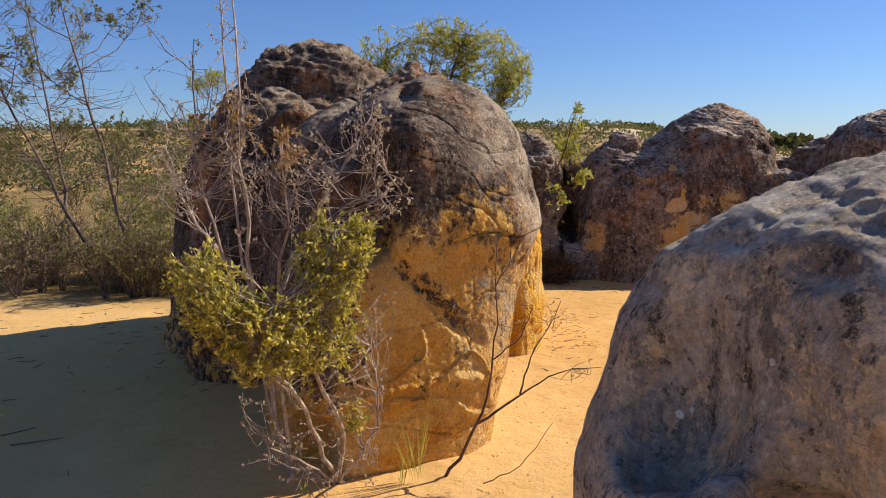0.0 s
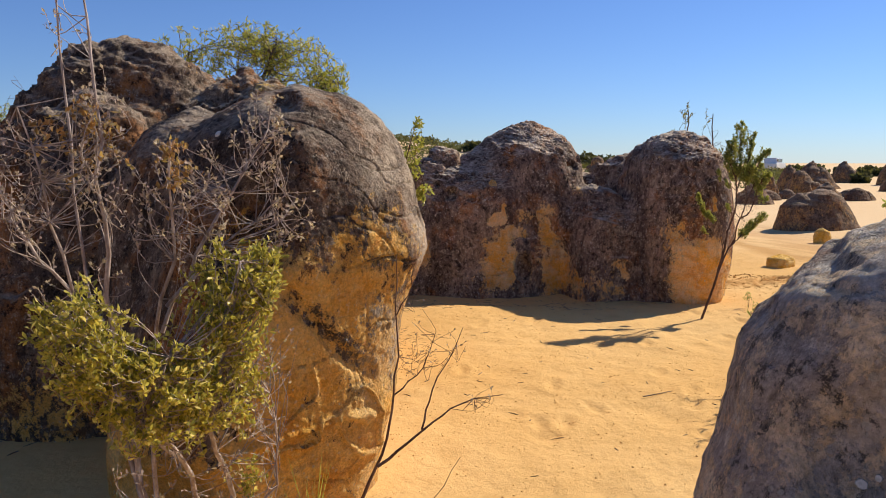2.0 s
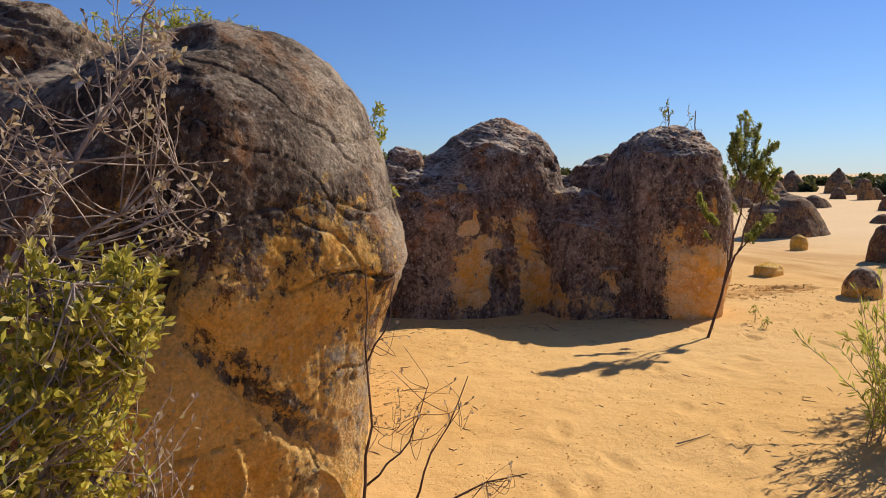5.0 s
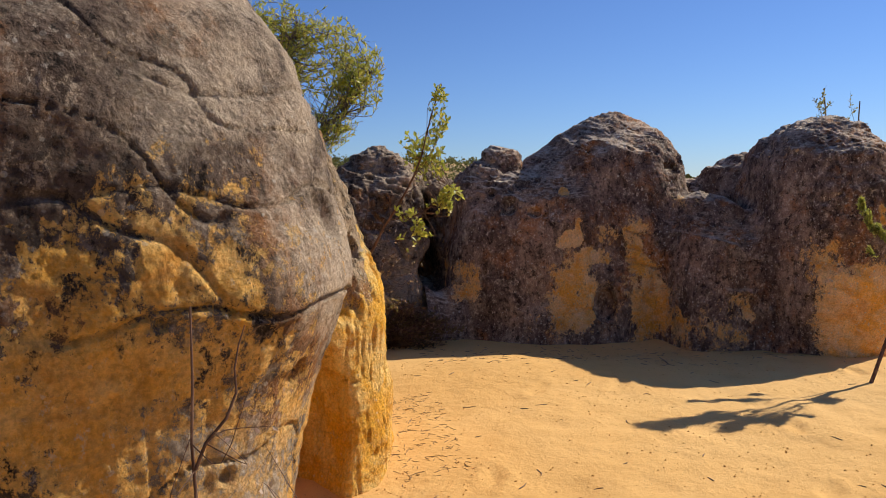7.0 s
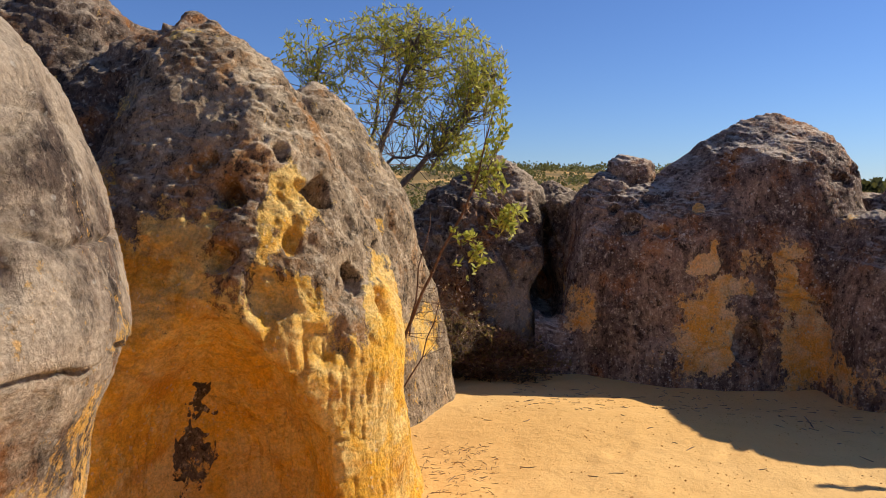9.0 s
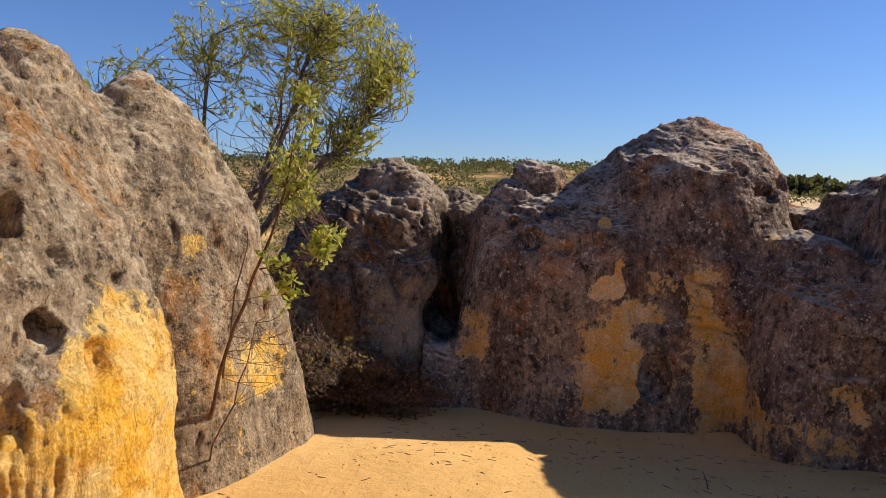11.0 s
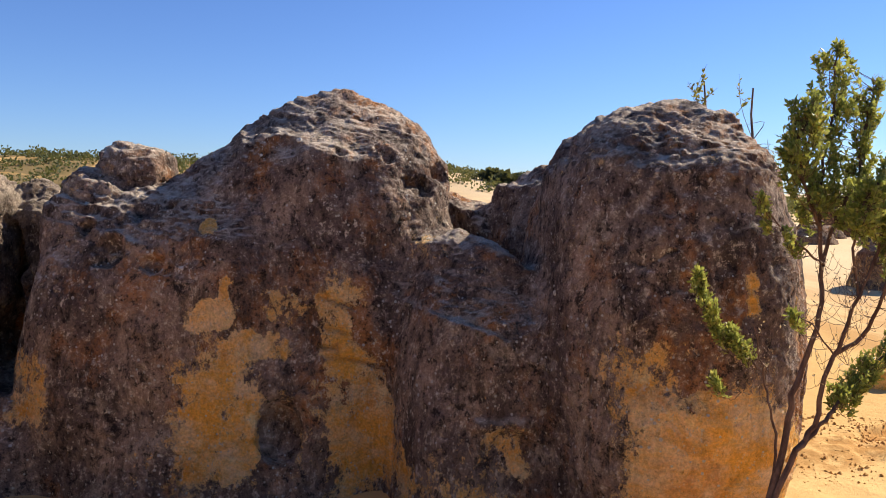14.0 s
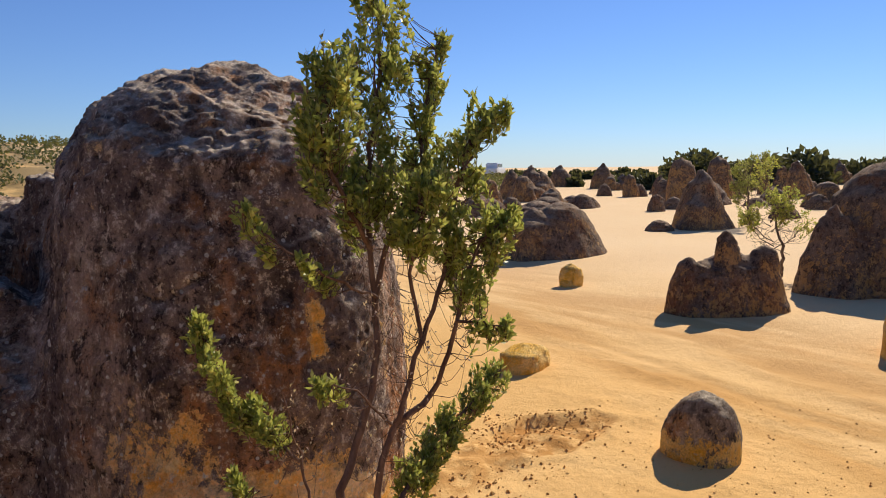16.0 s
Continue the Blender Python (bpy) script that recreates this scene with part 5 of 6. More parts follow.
tree.location, tree.scale = (-0.6, 10.4, floor_at(-0.6, 10.4) - 0.05), (0.9, 0.9, 0.9)


def thin_tree(name, label, foot, top, seed, leaf_mat, count=190, wide=1.0):
    rng = np.random.RandomState(seed)
    foot, top = np.array(foot), np.array(top)
    h = top[2] - foot[2]
    stems = [stem([foot, foot * 0.6 + top * 0.4 + rng.normal(size=3) * 0.08, top], 0.034, 0.006, 14, rng, 0.012)]
    for k in range(9):
        t = rng.uniform(0.2, 0.9)
        p = foot * (1 - t) + top * t
        a = rng.uniform(0, 6.28)
        r = wide * h * rng.uniform(0.14, 0.3)
        stems.append(stem([p, p + np.array([0.5 * r * math.cos(a), 0.5 * r * math.sin(a), 0.3 * r]), p + np.array([r * math.cos(a), r * math.sin(a), r * 0.9])], 0.008, 0.003, 9, rng, 0.01))
    ends = [s[0][-1] for s in stems]
    leaves = spread(stems, [(tuple(e), (0.16, 0.16, 0.16), max(2, count // len(ends))) for e in ends], rng, 0.042, 0.018, 14, 0.003, 0.5, 1.0, 0.05)
    twig = spread(stems, [(tuple(foot * 0.4 + top * 0.6), (0.28 * h * wide, 0.28 * h * wide, 0.32 * h), 90)], rng, 0.02, 0.008, 1, 0.004, 0.2, 0.9, 0.08)
    return plant(name, label, "tree", tuple(foot), stems, [(*leaves, leaf_mat, "crown"), (*twig, LEAF_DEAD, "dry_foliage")], BARK)


def on_floor(x, y):
    return (x, y, floor_at(x, y) - 0.04)


thin_tree("thin_tree", "thin leaning tree with sparse leaves in dry scrub", on_floor(-3.7, 9.0), (-4.4, 9.0, 3.3), 51, LEAF_SCRUB)
thin_tree("thin_tree", "thin leaning tree with sparse leaves in dry scrub", on_floor(-4.2, 9.2), (-5.6, 9.2, 3.0), 52, LEAF_SCRUB)
thin_tree("thin_tree", "thin leaning tree with sparse leaves in dry scrub", on_floor(-5.2, 10.5), (-5.6, 10.5, 3.6), 53, LEAF_SCRUB)
thin_tree("thin_tree", "young yellow-green tree behind the scrub", on_floor(-4.4, 14.5), (-4.3, 14.5, 3.0), 54, LEAF_LIME, 300)
thin_tree("thin_tree", "bare grey sapling among dry scrub", on_floor(-2.9, 9.4), (-3.0, 9.4, 2.9), 55, LEAF_DEAD, 20)
thin_tree("thin_tree", "thin half-bare young tree behind the outcrop", on_floor(6.25, 9.85), (6.05, 9.8, 2.3), 56, LEAF_SCRUB, 70, 0.36)
thin_tree("thin_tree", "thin nearly bare young tree behind the outcrop", on_floor(6.35, 9.5), (6.25, 9.5, 2.22), 60, LEAF_SCRUB, 24, 0.3)
thin_tree("thin_tree", "small green tree on open sand", on_floor(4.95, 4.85), (5.0, 4.8, 1.5), 57, LEAF_GREEN, 160)
thin_tree("thin_tree", "small yellow-green tree beside a boulder on pale sand", on_floor(13.6, 10.9), (13.3, 11.0, 1.35), 58, LEAF_LIME, 240)
thin_tree("thin_tree", "green bush among far boulders", on_floor(21.0, 15.8), (21.0, 15.8, 1.7), 59, LEAF_GREEN, 420)


def bush_meshes(seed, leaf_mat, dry):
    """A low bush about one metre wide: stems and leaves, at the origin."""
    rng = np.random.RandomState(seed)
    stems = []
    for k in range(9):
        a, r = rng.uniform(0, 6.28), rng.uniform(0.15, 0.45)
        stems.append(stem([(0, 0, -0.05), (0.4 * r * math.cos(a), 0.4 * r * math.sin(a), 0.3), (r * math.cos(a), r * math.sin(a), rng.uniform(0.4, 0.85))], 0.011, 0.003, 8, rng, 0.012))
    tw, bl = spread(stems, [((0, 0, 0.5), (0.48, 0.48, 0.36), 64)], rng, 0.05, 0.021, 3 if dry else 14, 0.004, 0.6, 0.9, 0.06)
    v, q = tubes([*stems, *tw], 3)
    return mesh_of("branchwork", v, q, BARK), mesh_of("foliage", *bl, leaf_mat, False)


kinds = [("olive scrub bush with small leaves", bush_meshes(61, LEAF_SCRUB, False)), ("dry grey-brown scrub bush with bare twigs", bush_meshes(62, LEAF_SHADE, True)), ("green scrub bush on dry ground", bush_meshes(63, LEAF_GREEN, False)),
         ("straw-coloured dry bush on sandy ground", bush_meshes(64, LEAF_STRAW, True))]
rng = np.random.RandomState(71)
made = 0
while made < 165:
    x = rng.uniform(-11, -0.2)
    y = 8.3 + 14 * rng.uniform(0, 1) ** 1.6
    if y < 8.6 + 0.0 * x and x > -2.6 or (x > -2.9 and y < 8.3) or math.hypot(x + 0.75, y - 10.4) < 0.5 or (x > -0.5 and y < 10.8):
        continue
    if made < 44:
        x, y = -4.9 + 2.6 * rng.uniform(), 7.7 + 1.5 * rng.uniform()
    label, (wood, leafage) = kinds[rng.choice(4, p=[0.3, 0.45, 0.13, 0.12])]
    k = rng.uniform(0.6, 1.35) * (0.75 if y < 9.2 else 1.0)
    root = thing("scrub_bush", label, "bush", (x, y, floor_at(x, y)), "scrub behind the boulders")
    root.scale = (k * rng.uniform(0.8, 1.2), k, k * rng.uniform(0.7, 1.2))
    root.rotation_euler = (0, 0, rng.uniform(0, 6.28))
    for nm, me in (("branchwork", wood), ("foliage", leafage)):
        ob = tagged(new(nm, me), "", "", "", "stuff")
        ob.parent = root
    made += 1


def far_scrub():
    """Low scrub over the rise, too far to count."""
    rng = np.random.RandomState(81)
    at, way, size_of = [], [], []
    for _ in range(3300):
        az = radians(rng.uniform(-75, 44))
        r = 22 + 95 * rng.uniform(0, 1) ** 1.3
        x, y = 2 + r * math.sin(az), 5 + r * math.cos(az)
        if math.degrees(az) > 14 and r < 40:
            continue
        size = rng.uniform(0.25, 0.6) * (1 + r / 120)
        n = 40
        v = rng.normal(size=(n, 3))
        v /= np.linalg.norm(v, axis=1, keepdims=True)
        v[:, 2] = np.abs(v[:, 2]) * 0.8
        at.append(np.array([x, y, floor_at(x, y)]) + v * size * rng.uniform(0.5, 1.0, (n, 1)))
        way.append(v + 0.6 * rng.normal(size=(n, 3)))
        size_of.append(np.full(n, 0.06 + 0.0026 * r))
    size_of = np.concatenate(size_of)
    return leaf_blades(np.vstack(at), np.vstack(way), size_of, 0.8 * size_of, rng)


tagged(new("far_scrub", mesh_of("far_scrub", *far_scrub(), LEAF_FAR, False)), "low olive scrub covering the rise", "scrub", "", "stuff")


def far_trees():
    rng = np.random.RandomState(83)
    at, way = [], []
    for _ in range(230):
        az = rng.uniform(14, 100)
        r = rng.uniform(46, 120)
        if 37.5 < az < 42.5 and r < 112:
            continue
        x, y = 2 + r * math.sin(radians(az)), 5 + r * math.cos(radians(az))
        size = rng.uniform(1.0, 2.2) * (0.55 if az < 54 else 1.0) * (1.3 if 55 < az < 63 and r < 75 else 1.0)
        n = int(320 * size ** 1.5) + 120
        v = rng.normal(size=(n, 3))
        v /= np.linalg.norm(v, axis=1, keepdims=True)
        v[:, 2] = v[:, 2] * 0.6 + 0.4
        at.append(np.array([x, y, floor_at(x, y)]) + v * size * rng.uniform(0.1, 0.85, (n, 1)))
        way.append(v + 0.8 * rng.normal(size=(n, 3)))
    return leaf_blades(np.vstack(at), np.vstack(way), 0.5, 0.45, rng)


tagged(new("far_trees", mesh_of("far_trees", *far_trees(), LEAF_DARK, False)), "dark green trees along the horizon", "trees", "", "stuff")


def straw():
    """Dry grass between the bushes."""
    rng = np.random.RandomState(85)
    at, way = [], []
    for _ in range(900):
        x, y = rng.uniform(-10, 0), 8.6 + 11 * rng.uniform(0, 1) ** 1.5
        if x > -3 and y < 10.2:
            continue
        n = 26
        at.append(np.array([x, y, floor_at(x, y) - 0.02]) + np.c_[rng.normal(size=(n, 2)) * 0.1, np.zeros(n)])
        way.append(np.c_[rng.normal(size=(n, 2)) * 0.5, np.ones(n)])
    return leaf_blades(np.vstack(at), np.vstack(way), 0.34, 0.012, rng)


tagged(new("dry_grass", mesh_of("dry_grass", *straw(), LEAF_STRAW, False)), "dry straw-coloured grass between bushes", "grass", "", "stuff")


# ---- boulders and pinnacles on the open sand ----
def far_crust(x, y, z, n):
    return 0.5 + 0.35 * smooth(0.1, 0.8, n[:, 2]) + 0 * x


def shaped(name, label, lobes, lo, hi, step, seed, crust=far_crust, material=STONE_FAR, rough=0.7):
    def field(X, Y, Z):
        d = None
        for l in lobes:
            e = lobe(X, Y, Z, *l)
            d = e if d is None else join(d, e, 0.06)
        return d
    return stone(name, label, field, lo, hi, step, crust, material, rough, seed, 1.0, "boulders on the open sand")


dome = [(-0.2, 1.0), (0.0, 1.0), (0.12, 0.98), (0.22, 0.8), (0.3, 0.5), (0.35, 0.0)]
shaped("dome_boulder", "small dome-shaped boulder with a grey cap on ochre stone", [((7.16, 7.7), (0.2, 0.2), dome, 2.2)], (6.8, 7.4, -0.2), (7.45, 8.05, 0.45), 0.016, 201,
       lambda x, y, z, n: 0.35 + 0.5 * smooth(0.06, 0.2, z + 0.05 * fbm(x, y, z, 6, 3, 381)), STONE_WARM, 0.5)
slab = [(-0.1, 1.0), (0.05, 1.0), (0.12, 0.9), (0.17, 0.0)]
shaped("slab_rock", "flat ochre rock lying on the sand", [((7.6, 9.6), (0.24, 0.16), slab, 3.0, 20)], (7.25, 9.25, -0.1), (7.95, 9.95, 0.3), 0.016, 203, lambda x, y, z, n: 0.2 + 0 * x, STONE_WARM, 0.4)
lump = [(-0.1, 0.9), (0.1, 1.0), (0.2, 0.8), (0.27, 0.0)]
shaped("small_rock", "small orange rock on the sand", [((10.9, 12.25), (0.15, 0.15), lump, 2.6)], (10.6, 11.95, -0.1), (11.2, 12.55, 0.4), 0.02, 205, lambda x, y, z, n: 0.1 + 0 * x, STONE_WARM, 0.3)
mound = [(-0.2, 1.15), (0.0, 1.1), (0.25, 0.92), (0.6, 0.66), (0.8, 0.4), (0.92, 0.0)]
shaped("mound_boulder", "broad grey-brown limestone mound on pale sand", [((13.3, 14.8), (0.8, 0.65), mound, 2.4), ((12.75, 14.9), (0.55, 0.5), [(-0.2, 1.1), (0.5, 0.8), (0.85, 0.0)])], (11.5, 13.8, -0.2), (14.3, 16.0, 1.3), 0.05, 207)
wing = [(-0.2, 1.1), (0.0, 1.05), (0.3, 0.8), (0.5, 0.45), (0.62, 0.0)]
shaped("twin_peak_boulder", "brown limestone boulder with two worn prongs", [((10.9, 9.95), (0.58, 0.38), [(-0.2, 1.12), (0.0, 1.06), (0.3, 0.9), (0.48, 0.66), (0.62, 0.0)], 2.6, -35), ((10.78, 9.9), (0.13, 0.13), [(0, 1.4), (0.6, 1.0), (0.76, 0.6), (0.85, 0.0)]),
       ((11.1, 9.7), (0.15, 0.16), [(0, 1.4), (0.5, 1.0), (0.64, 0.6), (0.72, 0.0)]), ((10.45, 10.15), (0.2, 0.2), [(-0.2, 1.2), (0.3, 0.9), (0.5, 0.5), (0.58, 0.0)])], (9.8, 9.2, -0.2), (11.7, 10.9, 1.1), 0.035, 209)
shaped("broad_boulder", "large brown limestone boulder with a lower lobe", [((13.6, 9.5), (0.8, 0.8), [(-0.2, 1.1), (0.5, 1.0), (1.1, 0.75), (1.45, 0.4), (1.6, 0.0)]), ((12.75, 9.75), (0.35, 0.4), [(-0.2, 1.2), (0.4, 0.9), (0.8, 0.5), (1.08, 0.0)])], (12.0, 8.4, -0.2), (14.7, 10.7, 1.8), 0.05, 211)
shaped("edge_boulder", "small ochre boulder beside the wheel track", [((10.35, 7.85), (0.3, 0.3), [(-0.1, 1.0), (0.3, 0.85), (0.5, 0.0)])], (9.85, 7.35, -0.1), (10.85, 8.35, 0.7), 0.03, 213, lambda x, y, z, n: 0.15 + 0 * x, STONE_WARM, 0.5)

cone = [(-0.2, 1.1), (0.0, 1.0), (0.4, 0.72), (0.75, 0.42), (1.0, 0.0)]
stub = [(-0.2, 1.05), (0.0, 1.0), (0.4, 0.9), (0.75, 0.7), (1.0, 0.0)]
flat = [(-0.2, 1.2), (0.0, 1.1), (0.3, 0.9), (0.6, 0.5), (0.75, 0.0)]
models = [shaped("pinnacle", "worn brown limestone pinnacle on the sand", [((16.0 + 4 * i, 16.0), (w, w), prof, 2.3), ((16.0 + 4 * i + 0.3, 16.1), (w * 0.7, w * 0.6), [(a, b) for a, b in zip((-0.2, 0.0, 0.4, 0.55), (1.1, 1.0, 0.6, 0.0))])],
                 (15.0 + 4 * i, 15.0, -0.2), (17.2 + 4 * i, 17.2, 1.3), 0.06, 221 + 7 * i, far_crust, STONE_FAR, 1.0) for i, (w, prof) in enumerate(((0.5, cone), (0.32, stub), (0.75, flat), (0.4, cone)))]
for i, ob in enumerate(models):
    ob.data.transform(Matrix.Translation((-16.0 - 4 * i, -16.0, 0)))
rng = np.random.RandomState(91)
placed = [(19.6, 16.3, 0, 1.45, 1.4), (18.3, 16.5, 2, 0.35, 0.4), (24.0, 16.6, 2, 0.55, 0.5), (28.6, 18.0, 2, 0.7, 0.5), (31.0, 26.0, 2, 1.2, 0.6), (17.6, 18.6, 2, 0.35, 0.4), (21.5, 23.5, 2, 0.7, 0.9), (22.5, 24.3, 0, 0.75, 1.2), (20.4, 22.8, 2, 0.6, 0.9),
          (27.5, 22.5, 1, 1.9, 1.9), (29.0, 22.6, 2, 1.3, 1.2), (33.0, 24.6, 1, 2.0, 1.9), (20.5, 26.0, 0, 0.7, 1.2), (18.6, 23.6, 2, 0.8, 0.8), (23.0, 28.2, 1, 1.1, 1.2), (25.4, 29.0, 1, 1.2, 1.3), (30.0, 15.2, 2, 1.6, 2.2), (28.0, 12.6, 0, 1.7, 2.0)]
for _ in range(70):
    az, r = radians(rng.uniform(28, 78)), rng.uniform(30, 62)
    if 38 < math.degrees(az) < 43:
        continue
    placed.append((2 + r * math.sin(az), 5 + r * math.cos(az), int(rng.choice([0, 1, 3])), rng.uniform(0.6, 1.7), rng.uniform(1.0, 2.0)))
for _ in range(24):
    az, r = radians(rng.uniform(38, 62)), rng.uniform(26, 48)
    if not 38.2 < math.degrees(az) < 41.2:
        placed.append((2 + r * math.sin(az), 5 + r * math.cos(az), 2, rng.uniform(0.4, 0.9), rng.uniform(0.35, 0.8)))
for i, (x, y, kind, h, w) in enumerate(placed):
    m = Matrix.Translation((x, y, floor_at(x, y))) @ Matrix.Rotation(rng.uniform(0, 6.28), 4, "Z") @ Matrix.Diagonal((w, w, h, 1))
    copy_thing(models[kind], m)
for i, ob in enumerate(models):
    x, y = 36 + 3 * i, 30 - 4 * i
    ob.location = (x, y, floor_at(x, y))


# ---- litter on the sand ----
def sticks(seed, count, box, length, radius):
    rng = np.random.RandomState(seed)
    lines = []
    while len(lines) < count:
        x, y = rng.uniform(box[0], box[1]), rng.uniform(box[2], box[3])
        a, l = rng.uniform(0, 6.28), length * rng.uniform(0.4, 1.3)
        d = np.array([math.cos(a), math.sin(a)]) * l / 2
        pts = []
        for t in (-1, 0, 1):
            p = np.array([x, y]) + d * t + rng.normal(size=2) * l * 0.06
            pts.append((p[0], p[1], floor_at(*p) + radius * 0.7))
        lines.append((np.array(pts), np.array([radius, radius, radius * 0.5])))
    return tubes(lines, 4)


tagged(new("twig_litter", mesh_of("twig_litter", *sticks(95, 260, (-3.5, 5.0, 1.5, 8.4), 0.06, 0.0025), BARK)), "dark bits of twig scattered on the sand", "litter", "", "stuff")
tagged(new("twig_litter", mesh_of("twig_litter", *sticks(96, 170, (1.2, 4.2, 7.2, 8.4), 0.05, 0.0022), BARK)), "twigs and bark bits in the outcrop's shade", "litter", "", "stuff")
tagged(new("twig_litter", mesh_of("twig_litter", *sticks(97, 260, (0.75, 1.15, 5.5, 6.7), 0.035, 0.0013), BARK_RED)), "dry leaf litter at a boulder's foot", "litter", "", "stuff")
tagged(new("twig_litter", mesh_of("twig_litter", *sticks(98, 240, (-5.5, -1.2, 4.5, 9.0), 0.09, 0.003), BARK)), "twigs scattered on shaded sand", "litter", "", "stuff")
for x, y, a in ((2.3, 4.6, 0.2), (-2.4, 4.0, 0.7), (-2.2, 3.9, 0.4), (3.0, 7.4, 1.4)):
    pts = [(x + t * math.cos(a + 0.3 * t), y + t * math.sin(a + 0.3 * t), floor_at(x, y) + 0.008) for t in (-0.12, 0.0, 0.14)]
    v, q = tubes([stem(pts, 0.0045, 0.002, 8)], 6)
    tagged(new("fallen_stick", mesh_of("fallen_stick", v, q, BARK)), "short dark stick lying on the sand", "stick")


def crumbs(seed, count, centre, radii, low, high):
    """Small angular lumps resting on the ground round a centre."""
    rng = np.random.RandomState(seed)
    base = np.array([(1, 0, 0), (-1, 0, 0), (0, 1, 0), (0, -1, 0), (0, 0, 0.8), (0, 0, -0.6)], float)
    tri = np.array([(0, 2, 4), (2, 1, 4), (1, 3, 4), (3, 0, 4), (2, 0, 5), (1, 2, 5), (3, 1, 5), (0, 3, 5)])
    verts, faces = [], []
    for k in range(count):
        a, r = rng.uniform(0, 6.28), rng.uniform(0, 1) ** 0.6
        x, y = centre[0] + radii[0] * r * math.cos(a), centre[1] + radii[1] * r * math.sin(a)
        size = low + (high - low) * rng.uniform(0, 1) ** 3
        shape = base * rng.uniform(0.6, 1.3, (6, 1)) * size
        t = rng.uniform(0, 6.28)
        shape[:, :2] = shape[:, :2] @ np.array([[math.cos(t), -math.sin(t)], [math.sin(t), math.cos(t)]])
        verts.append(shape + np.array([x, y, floor_at(x, y) + 0.25 * size]))
        faces.append(tri + 6 * k)
    return np.vstack(verts), np.vstack(faces)


def earth_material():
    n = Nodes("orange_earth", 0.95, 0.1)
    v = n.noise(30, 5, 0.7)
    color = n.mix(n.ramp(v, 0.35, 0.65), (0.46, 0.22, 0.06), (0.68, 0.39, 0.13))
    return n.done(color, n.bump(v, 0.01, 0.8))


EARTH = earth_material()
for seed, count, centre, radii, low, high, label in ((401, 200, (5.95, 8.05), (0.5, 0.22), 0.003, 0.014, "crumbled orange earth beside the outcrop"), (402, 420, (6.7, 8.45), (0.5, 0.3), 0.003, 0.014, "crumbled bank of orange earth on the sand"),
                                                     (403, 220, (6.3, 8.7), (0.6, 0.3), 0.004, 0.02, "loose orange clods on the sand")):
    tagged(new("earth_clods", mesh_of("earth_clods", *crumbs(seed, count, centre, radii, low, high), EARTH, False)), label, "earth", "", "stuff")
tagged(new("sand_crumbs", mesh_of("sand_crumbs", *crumbs(405, 2600, (1.6, 4.6), (2.0, 2.0), 0.0015, 0.007), EARTH, False)), "fine crumbs of bark and earth on sand", "litter", "", "stuff")
tagged(new("sand_crumbs", mesh_of("sand_crumbs", *crumbs(406, 1500, (2.6, 7.3), (1.7, 0.9), 0.0015, 0.007), EARTH, False)), "fine crumbs of bark on shaded sand", "litter", "", "stuff")
tagged(new("sand_crumbs", mesh_of("sand_crumbs", *crumbs(407, 1500, (6.5, 7.2), (2.2, 1.6), 0.002, 0.010), EARTH, False)), "fine crumbs of earth on open sand", "litter", "", "stuff")


# ---- lichen on the stones ----
def lichen_material():
    n = Nodes("white_lichen", 0.95, 0.1)
    return n.done(n.mix(n.ramp(n.noise(90, 4, 0.7), 0.35, 0.65), (0.42, 0.39, 0.33), (0.66, 0.62, 0.54)))


LICHEN = lichen_material()


def lichen(rock, at, radius, seed):
    """A pale crust on the rock's skin at the point nearest to at."""
    me = rock.data
    co = np.empty(len(me.vertices) * 3, np.float32)
    me.vertices.foreach_get("co", co)
    co = co.reshape(-1, 3)
    k = int(np.argmin(((co - np.array(at, np.float32)) ** 2).sum(1)))
    m = Vector(me.vertices[k].normal).to_track_quat("Z", "Y").to_matrix().to_4x4()
    rng = np.random.RandomState(seed)
    bm = bmesh.new()
    rim = [bm.verts.new((radius * rng.uniform(0.75, 1.15) * math.cos(a), radius * rng.uniform(0.75, 1.15) * math.sin(a), -0.004)) for a in np.linspace(0, 6.28, 12, endpoint=False)]
    ring = [bm.verts.new((0.7 * v.co.x, 0.7 * v.co.y, 0.003)) for v in rim]
    mid = bm.verts.new((0, 0, 0.0035))
    for i in range(12):
        bm.faces.new((rim[i], rim[(i + 1) % 12], ring[(i + 1) % 12], ring[i]))
        bm.faces.new((ring[i], ring[(i + 1) % 12], mid))
    spot_mesh = bpy.data.meshes.new("lichen_spot")
    bm.to_mesh(spot_mesh)
    bm.free()
    spot_mesh.materials.append(LICHEN)
    ob = new("lichen_spot", spot_mesh)
    ob.parent = rock
    ob.matrix_basis = Matrix.Translation(co[k]) @ m
    tagged(ob, "round white lichen spot")


lichen(front_boulder, (-0.49, 3.75, 1.7), 0.022, 1)
rng = np.random.RandomState(99)
for i, (x, y, z, r) in enumerate(((2.88, 8.7, 1.72), (2.86, 8.7, 1.64), (4.06, 7.78, 1.04), (4.62, 7.3, 1.1), (3.1, 8.45, 1.42), (2.5, 8.5, 1.1), (4.22, 7.55, 0.98), (3.9, 7.9, 0.9), (3.05, 8.6, 1.8), (3.45, 8.5, 1.2), (3.6, 8.3, 0.8), (4.35, 7.4, 0.6), (2.2, 8.6, 0.95), (2.0, 8.65, 0.75))[j] + (0.007 + 0.004 * (j % 3),) for j in range(14)):
    lichen(outcrop, (x, y, z), r, 10 + i)
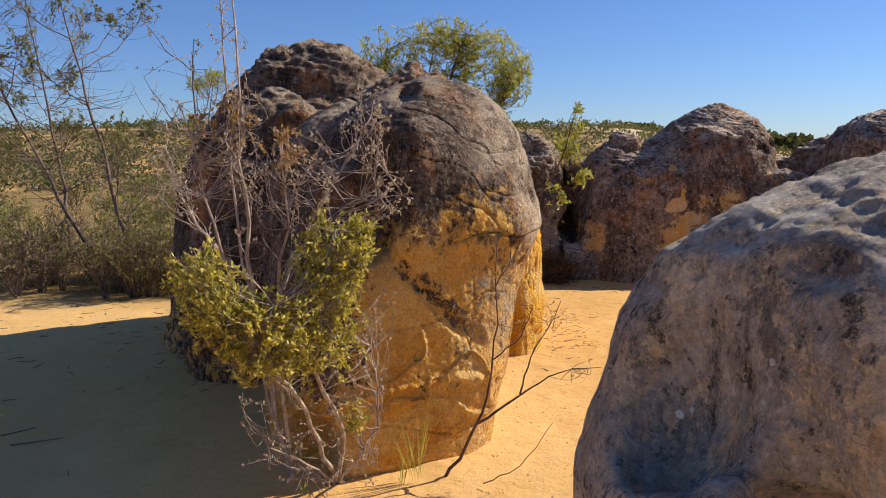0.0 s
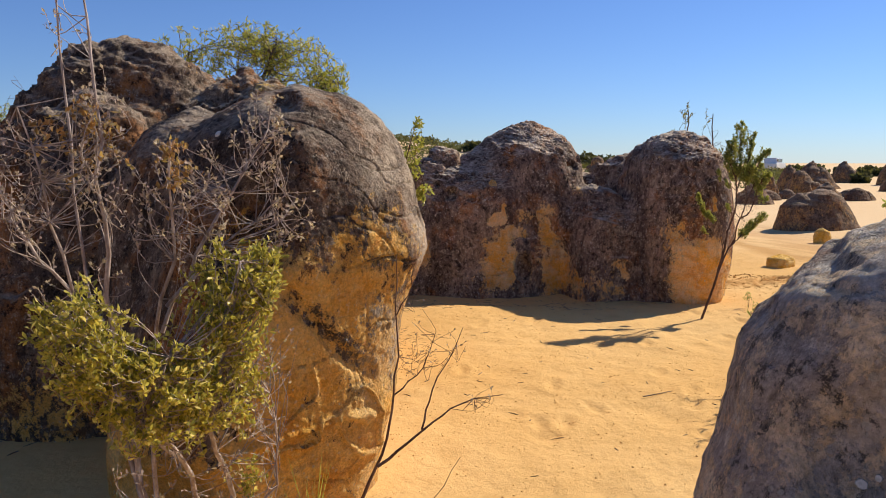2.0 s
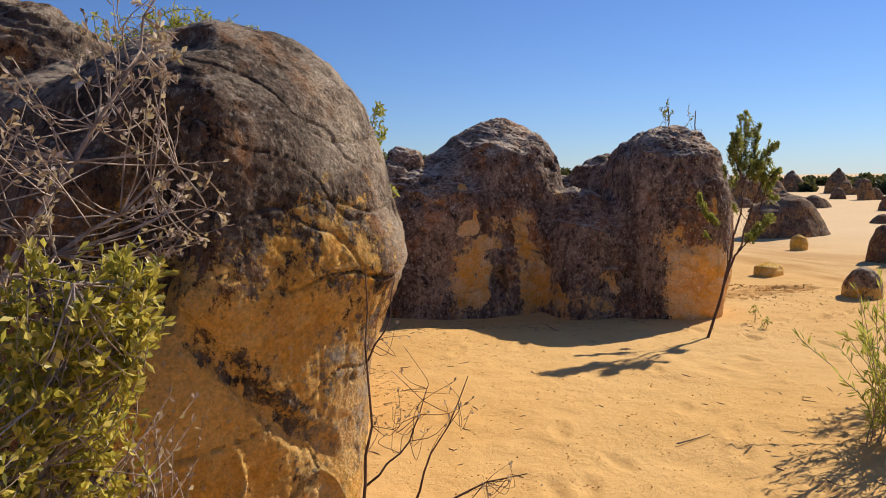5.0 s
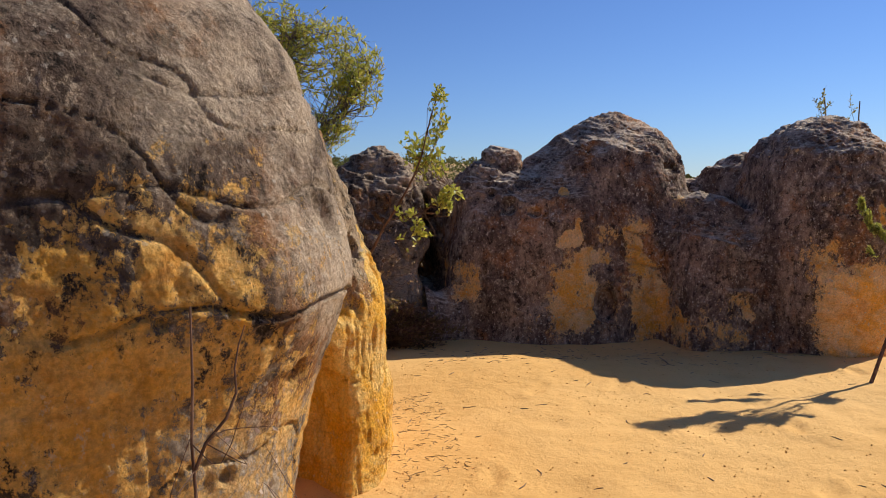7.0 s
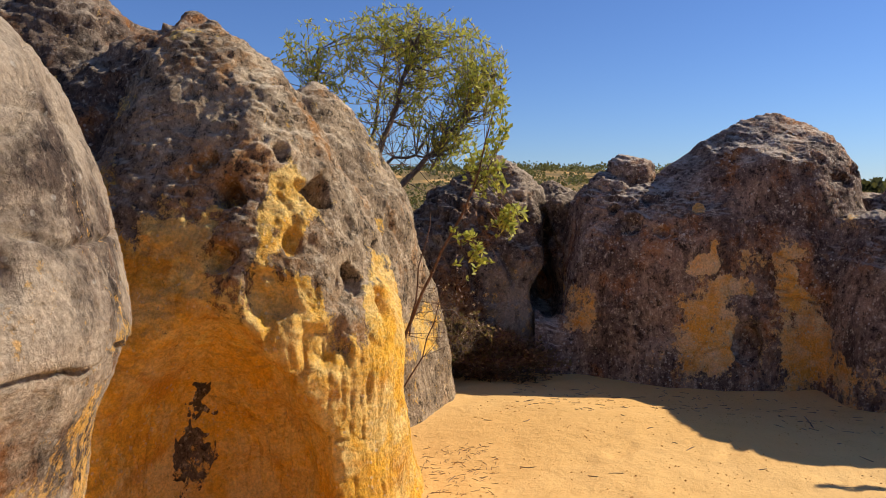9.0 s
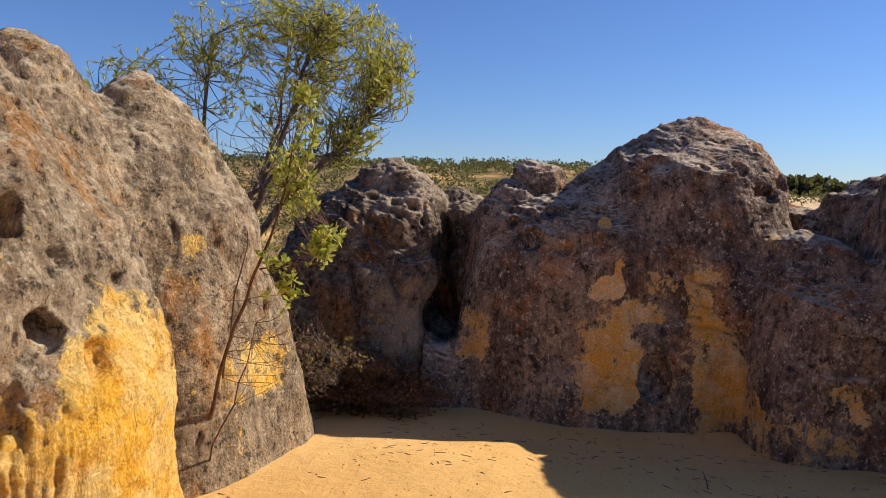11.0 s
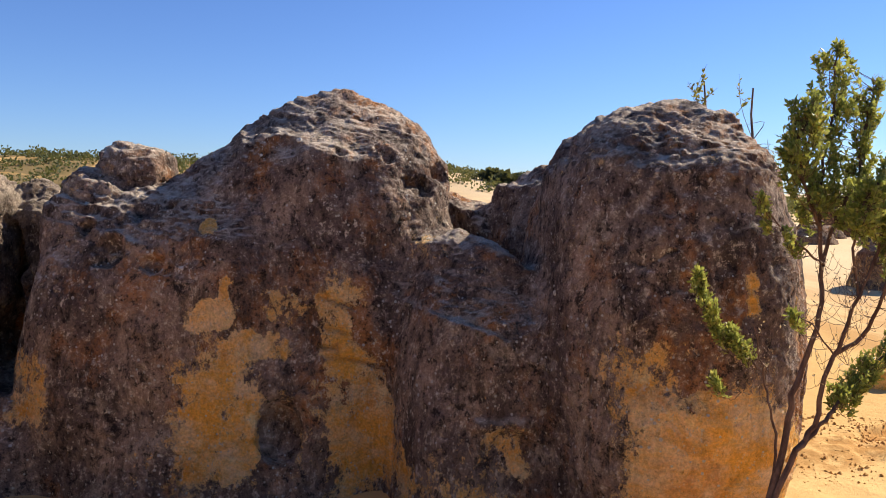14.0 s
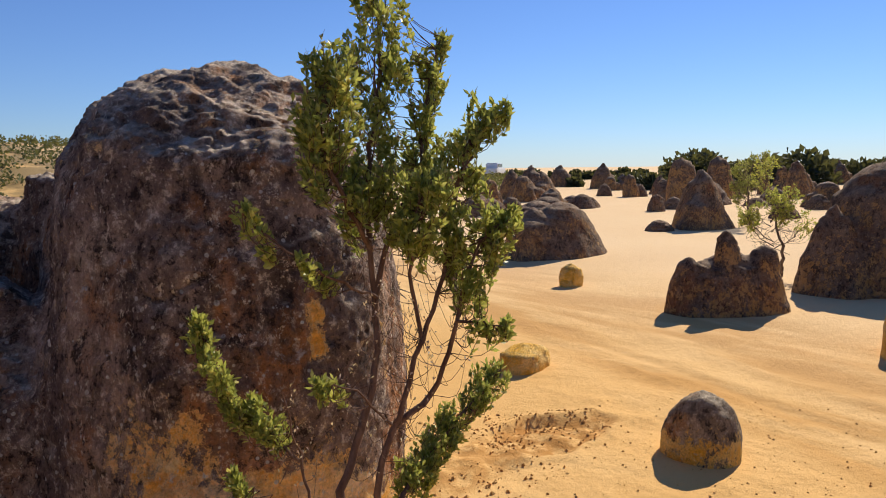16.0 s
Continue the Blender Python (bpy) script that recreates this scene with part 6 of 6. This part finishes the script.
for i, (x, y, z, r) in enumerate(((0.37, 1.15, 1.10, 0.010), (0.35, 1.13, 1.11, 0.007), (0.62, 0.95, 1.05, 0.012), (0.5, 1.02, 0.98, 0.007), (0.75, 0.85, 1.15, 0.01), (0.6, 1.0, 1.22, 0.008))):
    lichen(near_boulder, (x, y, z), r, 40 + i)


# ---- small growth ----
rng = np.random.RandomState(121)
for x, y, h, n in ((-0.13, 3.36, 0.34, 16), (-0.2, 3.34, 0.12, 8), (-0.62, 3.25, 0.09, 7)):
    at = np.array([x, y, floor_at(x, y) - 0.01]) + np.c_[rng.normal(size=(n, 2)) * 0.012, np.zeros(n)]
    way = np.c_[rng.normal(size=(n, 2)) * 0.18, np.ones(n)]
    tagged(new("grass_tuft", mesh_of("grass_tuft", *leaf_blades(at, way, h, 0.006, rng), LEAF_LIME, False)), "thin tuft of green grass on sand", "grass", "grass tufts")
for x, y, h in ((4.95, 7.0, 0.16), (4.85, 6.75, 0.08), (0.72, 7.35, 0.1)):
    stems = [stem([(x, y, floor_at(x, y) - 0.01), (x + 0.01, y, h * 0.6), (x, y + 0.01, h)], 0.003, 0.001, 6)]
    leaves = spread(stems, [((x, y, h * 0.8), (0.03, 0.03, h * 0.4), 9)], rng, 0.02, 0.011, 8, 0.001, 0.6)
    plant("seedling", "tiny green seedling in the sand", "seedling", (x, y, floor_at(x, y)), stems, [(*leaves, LEAF_GREEN, "foliage")], BARK_RED, "seedlings")


# ---- parked car, far off ----
def box_mesh(name, size, at, material, taper=1.0):
    bm = bmesh.new()
    bmesh.ops.create_cube(bm, size=1.0)
    for v in bm.verts:
        k = taper if v.co.z > 0 else 1.0
        v.co = Vector((v.co.x * size[0] * k + at[0], v.co.y * size[1] * k + at[1], v.co.z * size[2] + at[2]))
    bmesh.ops.bevel(bm, geom=bm.edges[:], offset=min(size) * 0.12, segments=2, affect="EDGES")
    me = bpy.data.meshes.new(name)
    bm.to_mesh(me)
    bm.free()
    me.materials.append(material)
    return me


def plain(name, color, rough):
    n = Nodes(name, rough, 0.5)
    return n.done(n.mix(n.ramp(n.noise(12, 4), 0.3, 0.7), color, tuple(0.9 * c for c in color)))


PAINT, GLASS, RUBBER = plain("white_paint", (0.8, 0.8, 0.78), 0.3), plain("dark_window", (0.03, 0.035, 0.04), 0.08), plain("tyre_rubber", (0.03, 0.03, 0.03), 0.8)
cx, cy = -0.47 + 105 * math.sin(radians(40.5)), 0.38 + 105 * math.cos(radians(40.5))
car = thing("car", "white off-road car parked far out on the sand", "car", (0, 0, 0))
part("body", box_mesh("body", (4.4, 1.8, 0.75), (0, 0, 0.85), PAINT), car)
part("cabin", box_mesh("cabin", (2.6, 1.65, 0.7), (-0.35, 0, 1.5), PAINT, 0.86), car)
part("windscreen", box_mesh("windscreen", (0.1, 1.4, 0.5), (0.93, 0, 1.48), GLASS), car)
for side in (-1, 1):
    part("side_window", box_mesh("side_window", (2.1, 0.06, 0.42), (-0.35, side * 0.79, 1.5), GLASS), car)
    for x in (-1.4, 1.4):
        ring = [(np.array([(x, side * 0.72 - 0.12, 0.38), (x, side * 0.72 + 0.12, 0.38)]), np.array([0.38, 0.38]))]
        part("tyre", mesh_of("tyre", *tubes(ring, 16), RUBBER), car)
car.location = (cx, cy, floor_at(cx, cy))
car.rotation_euler = (0, 0, radians(35))
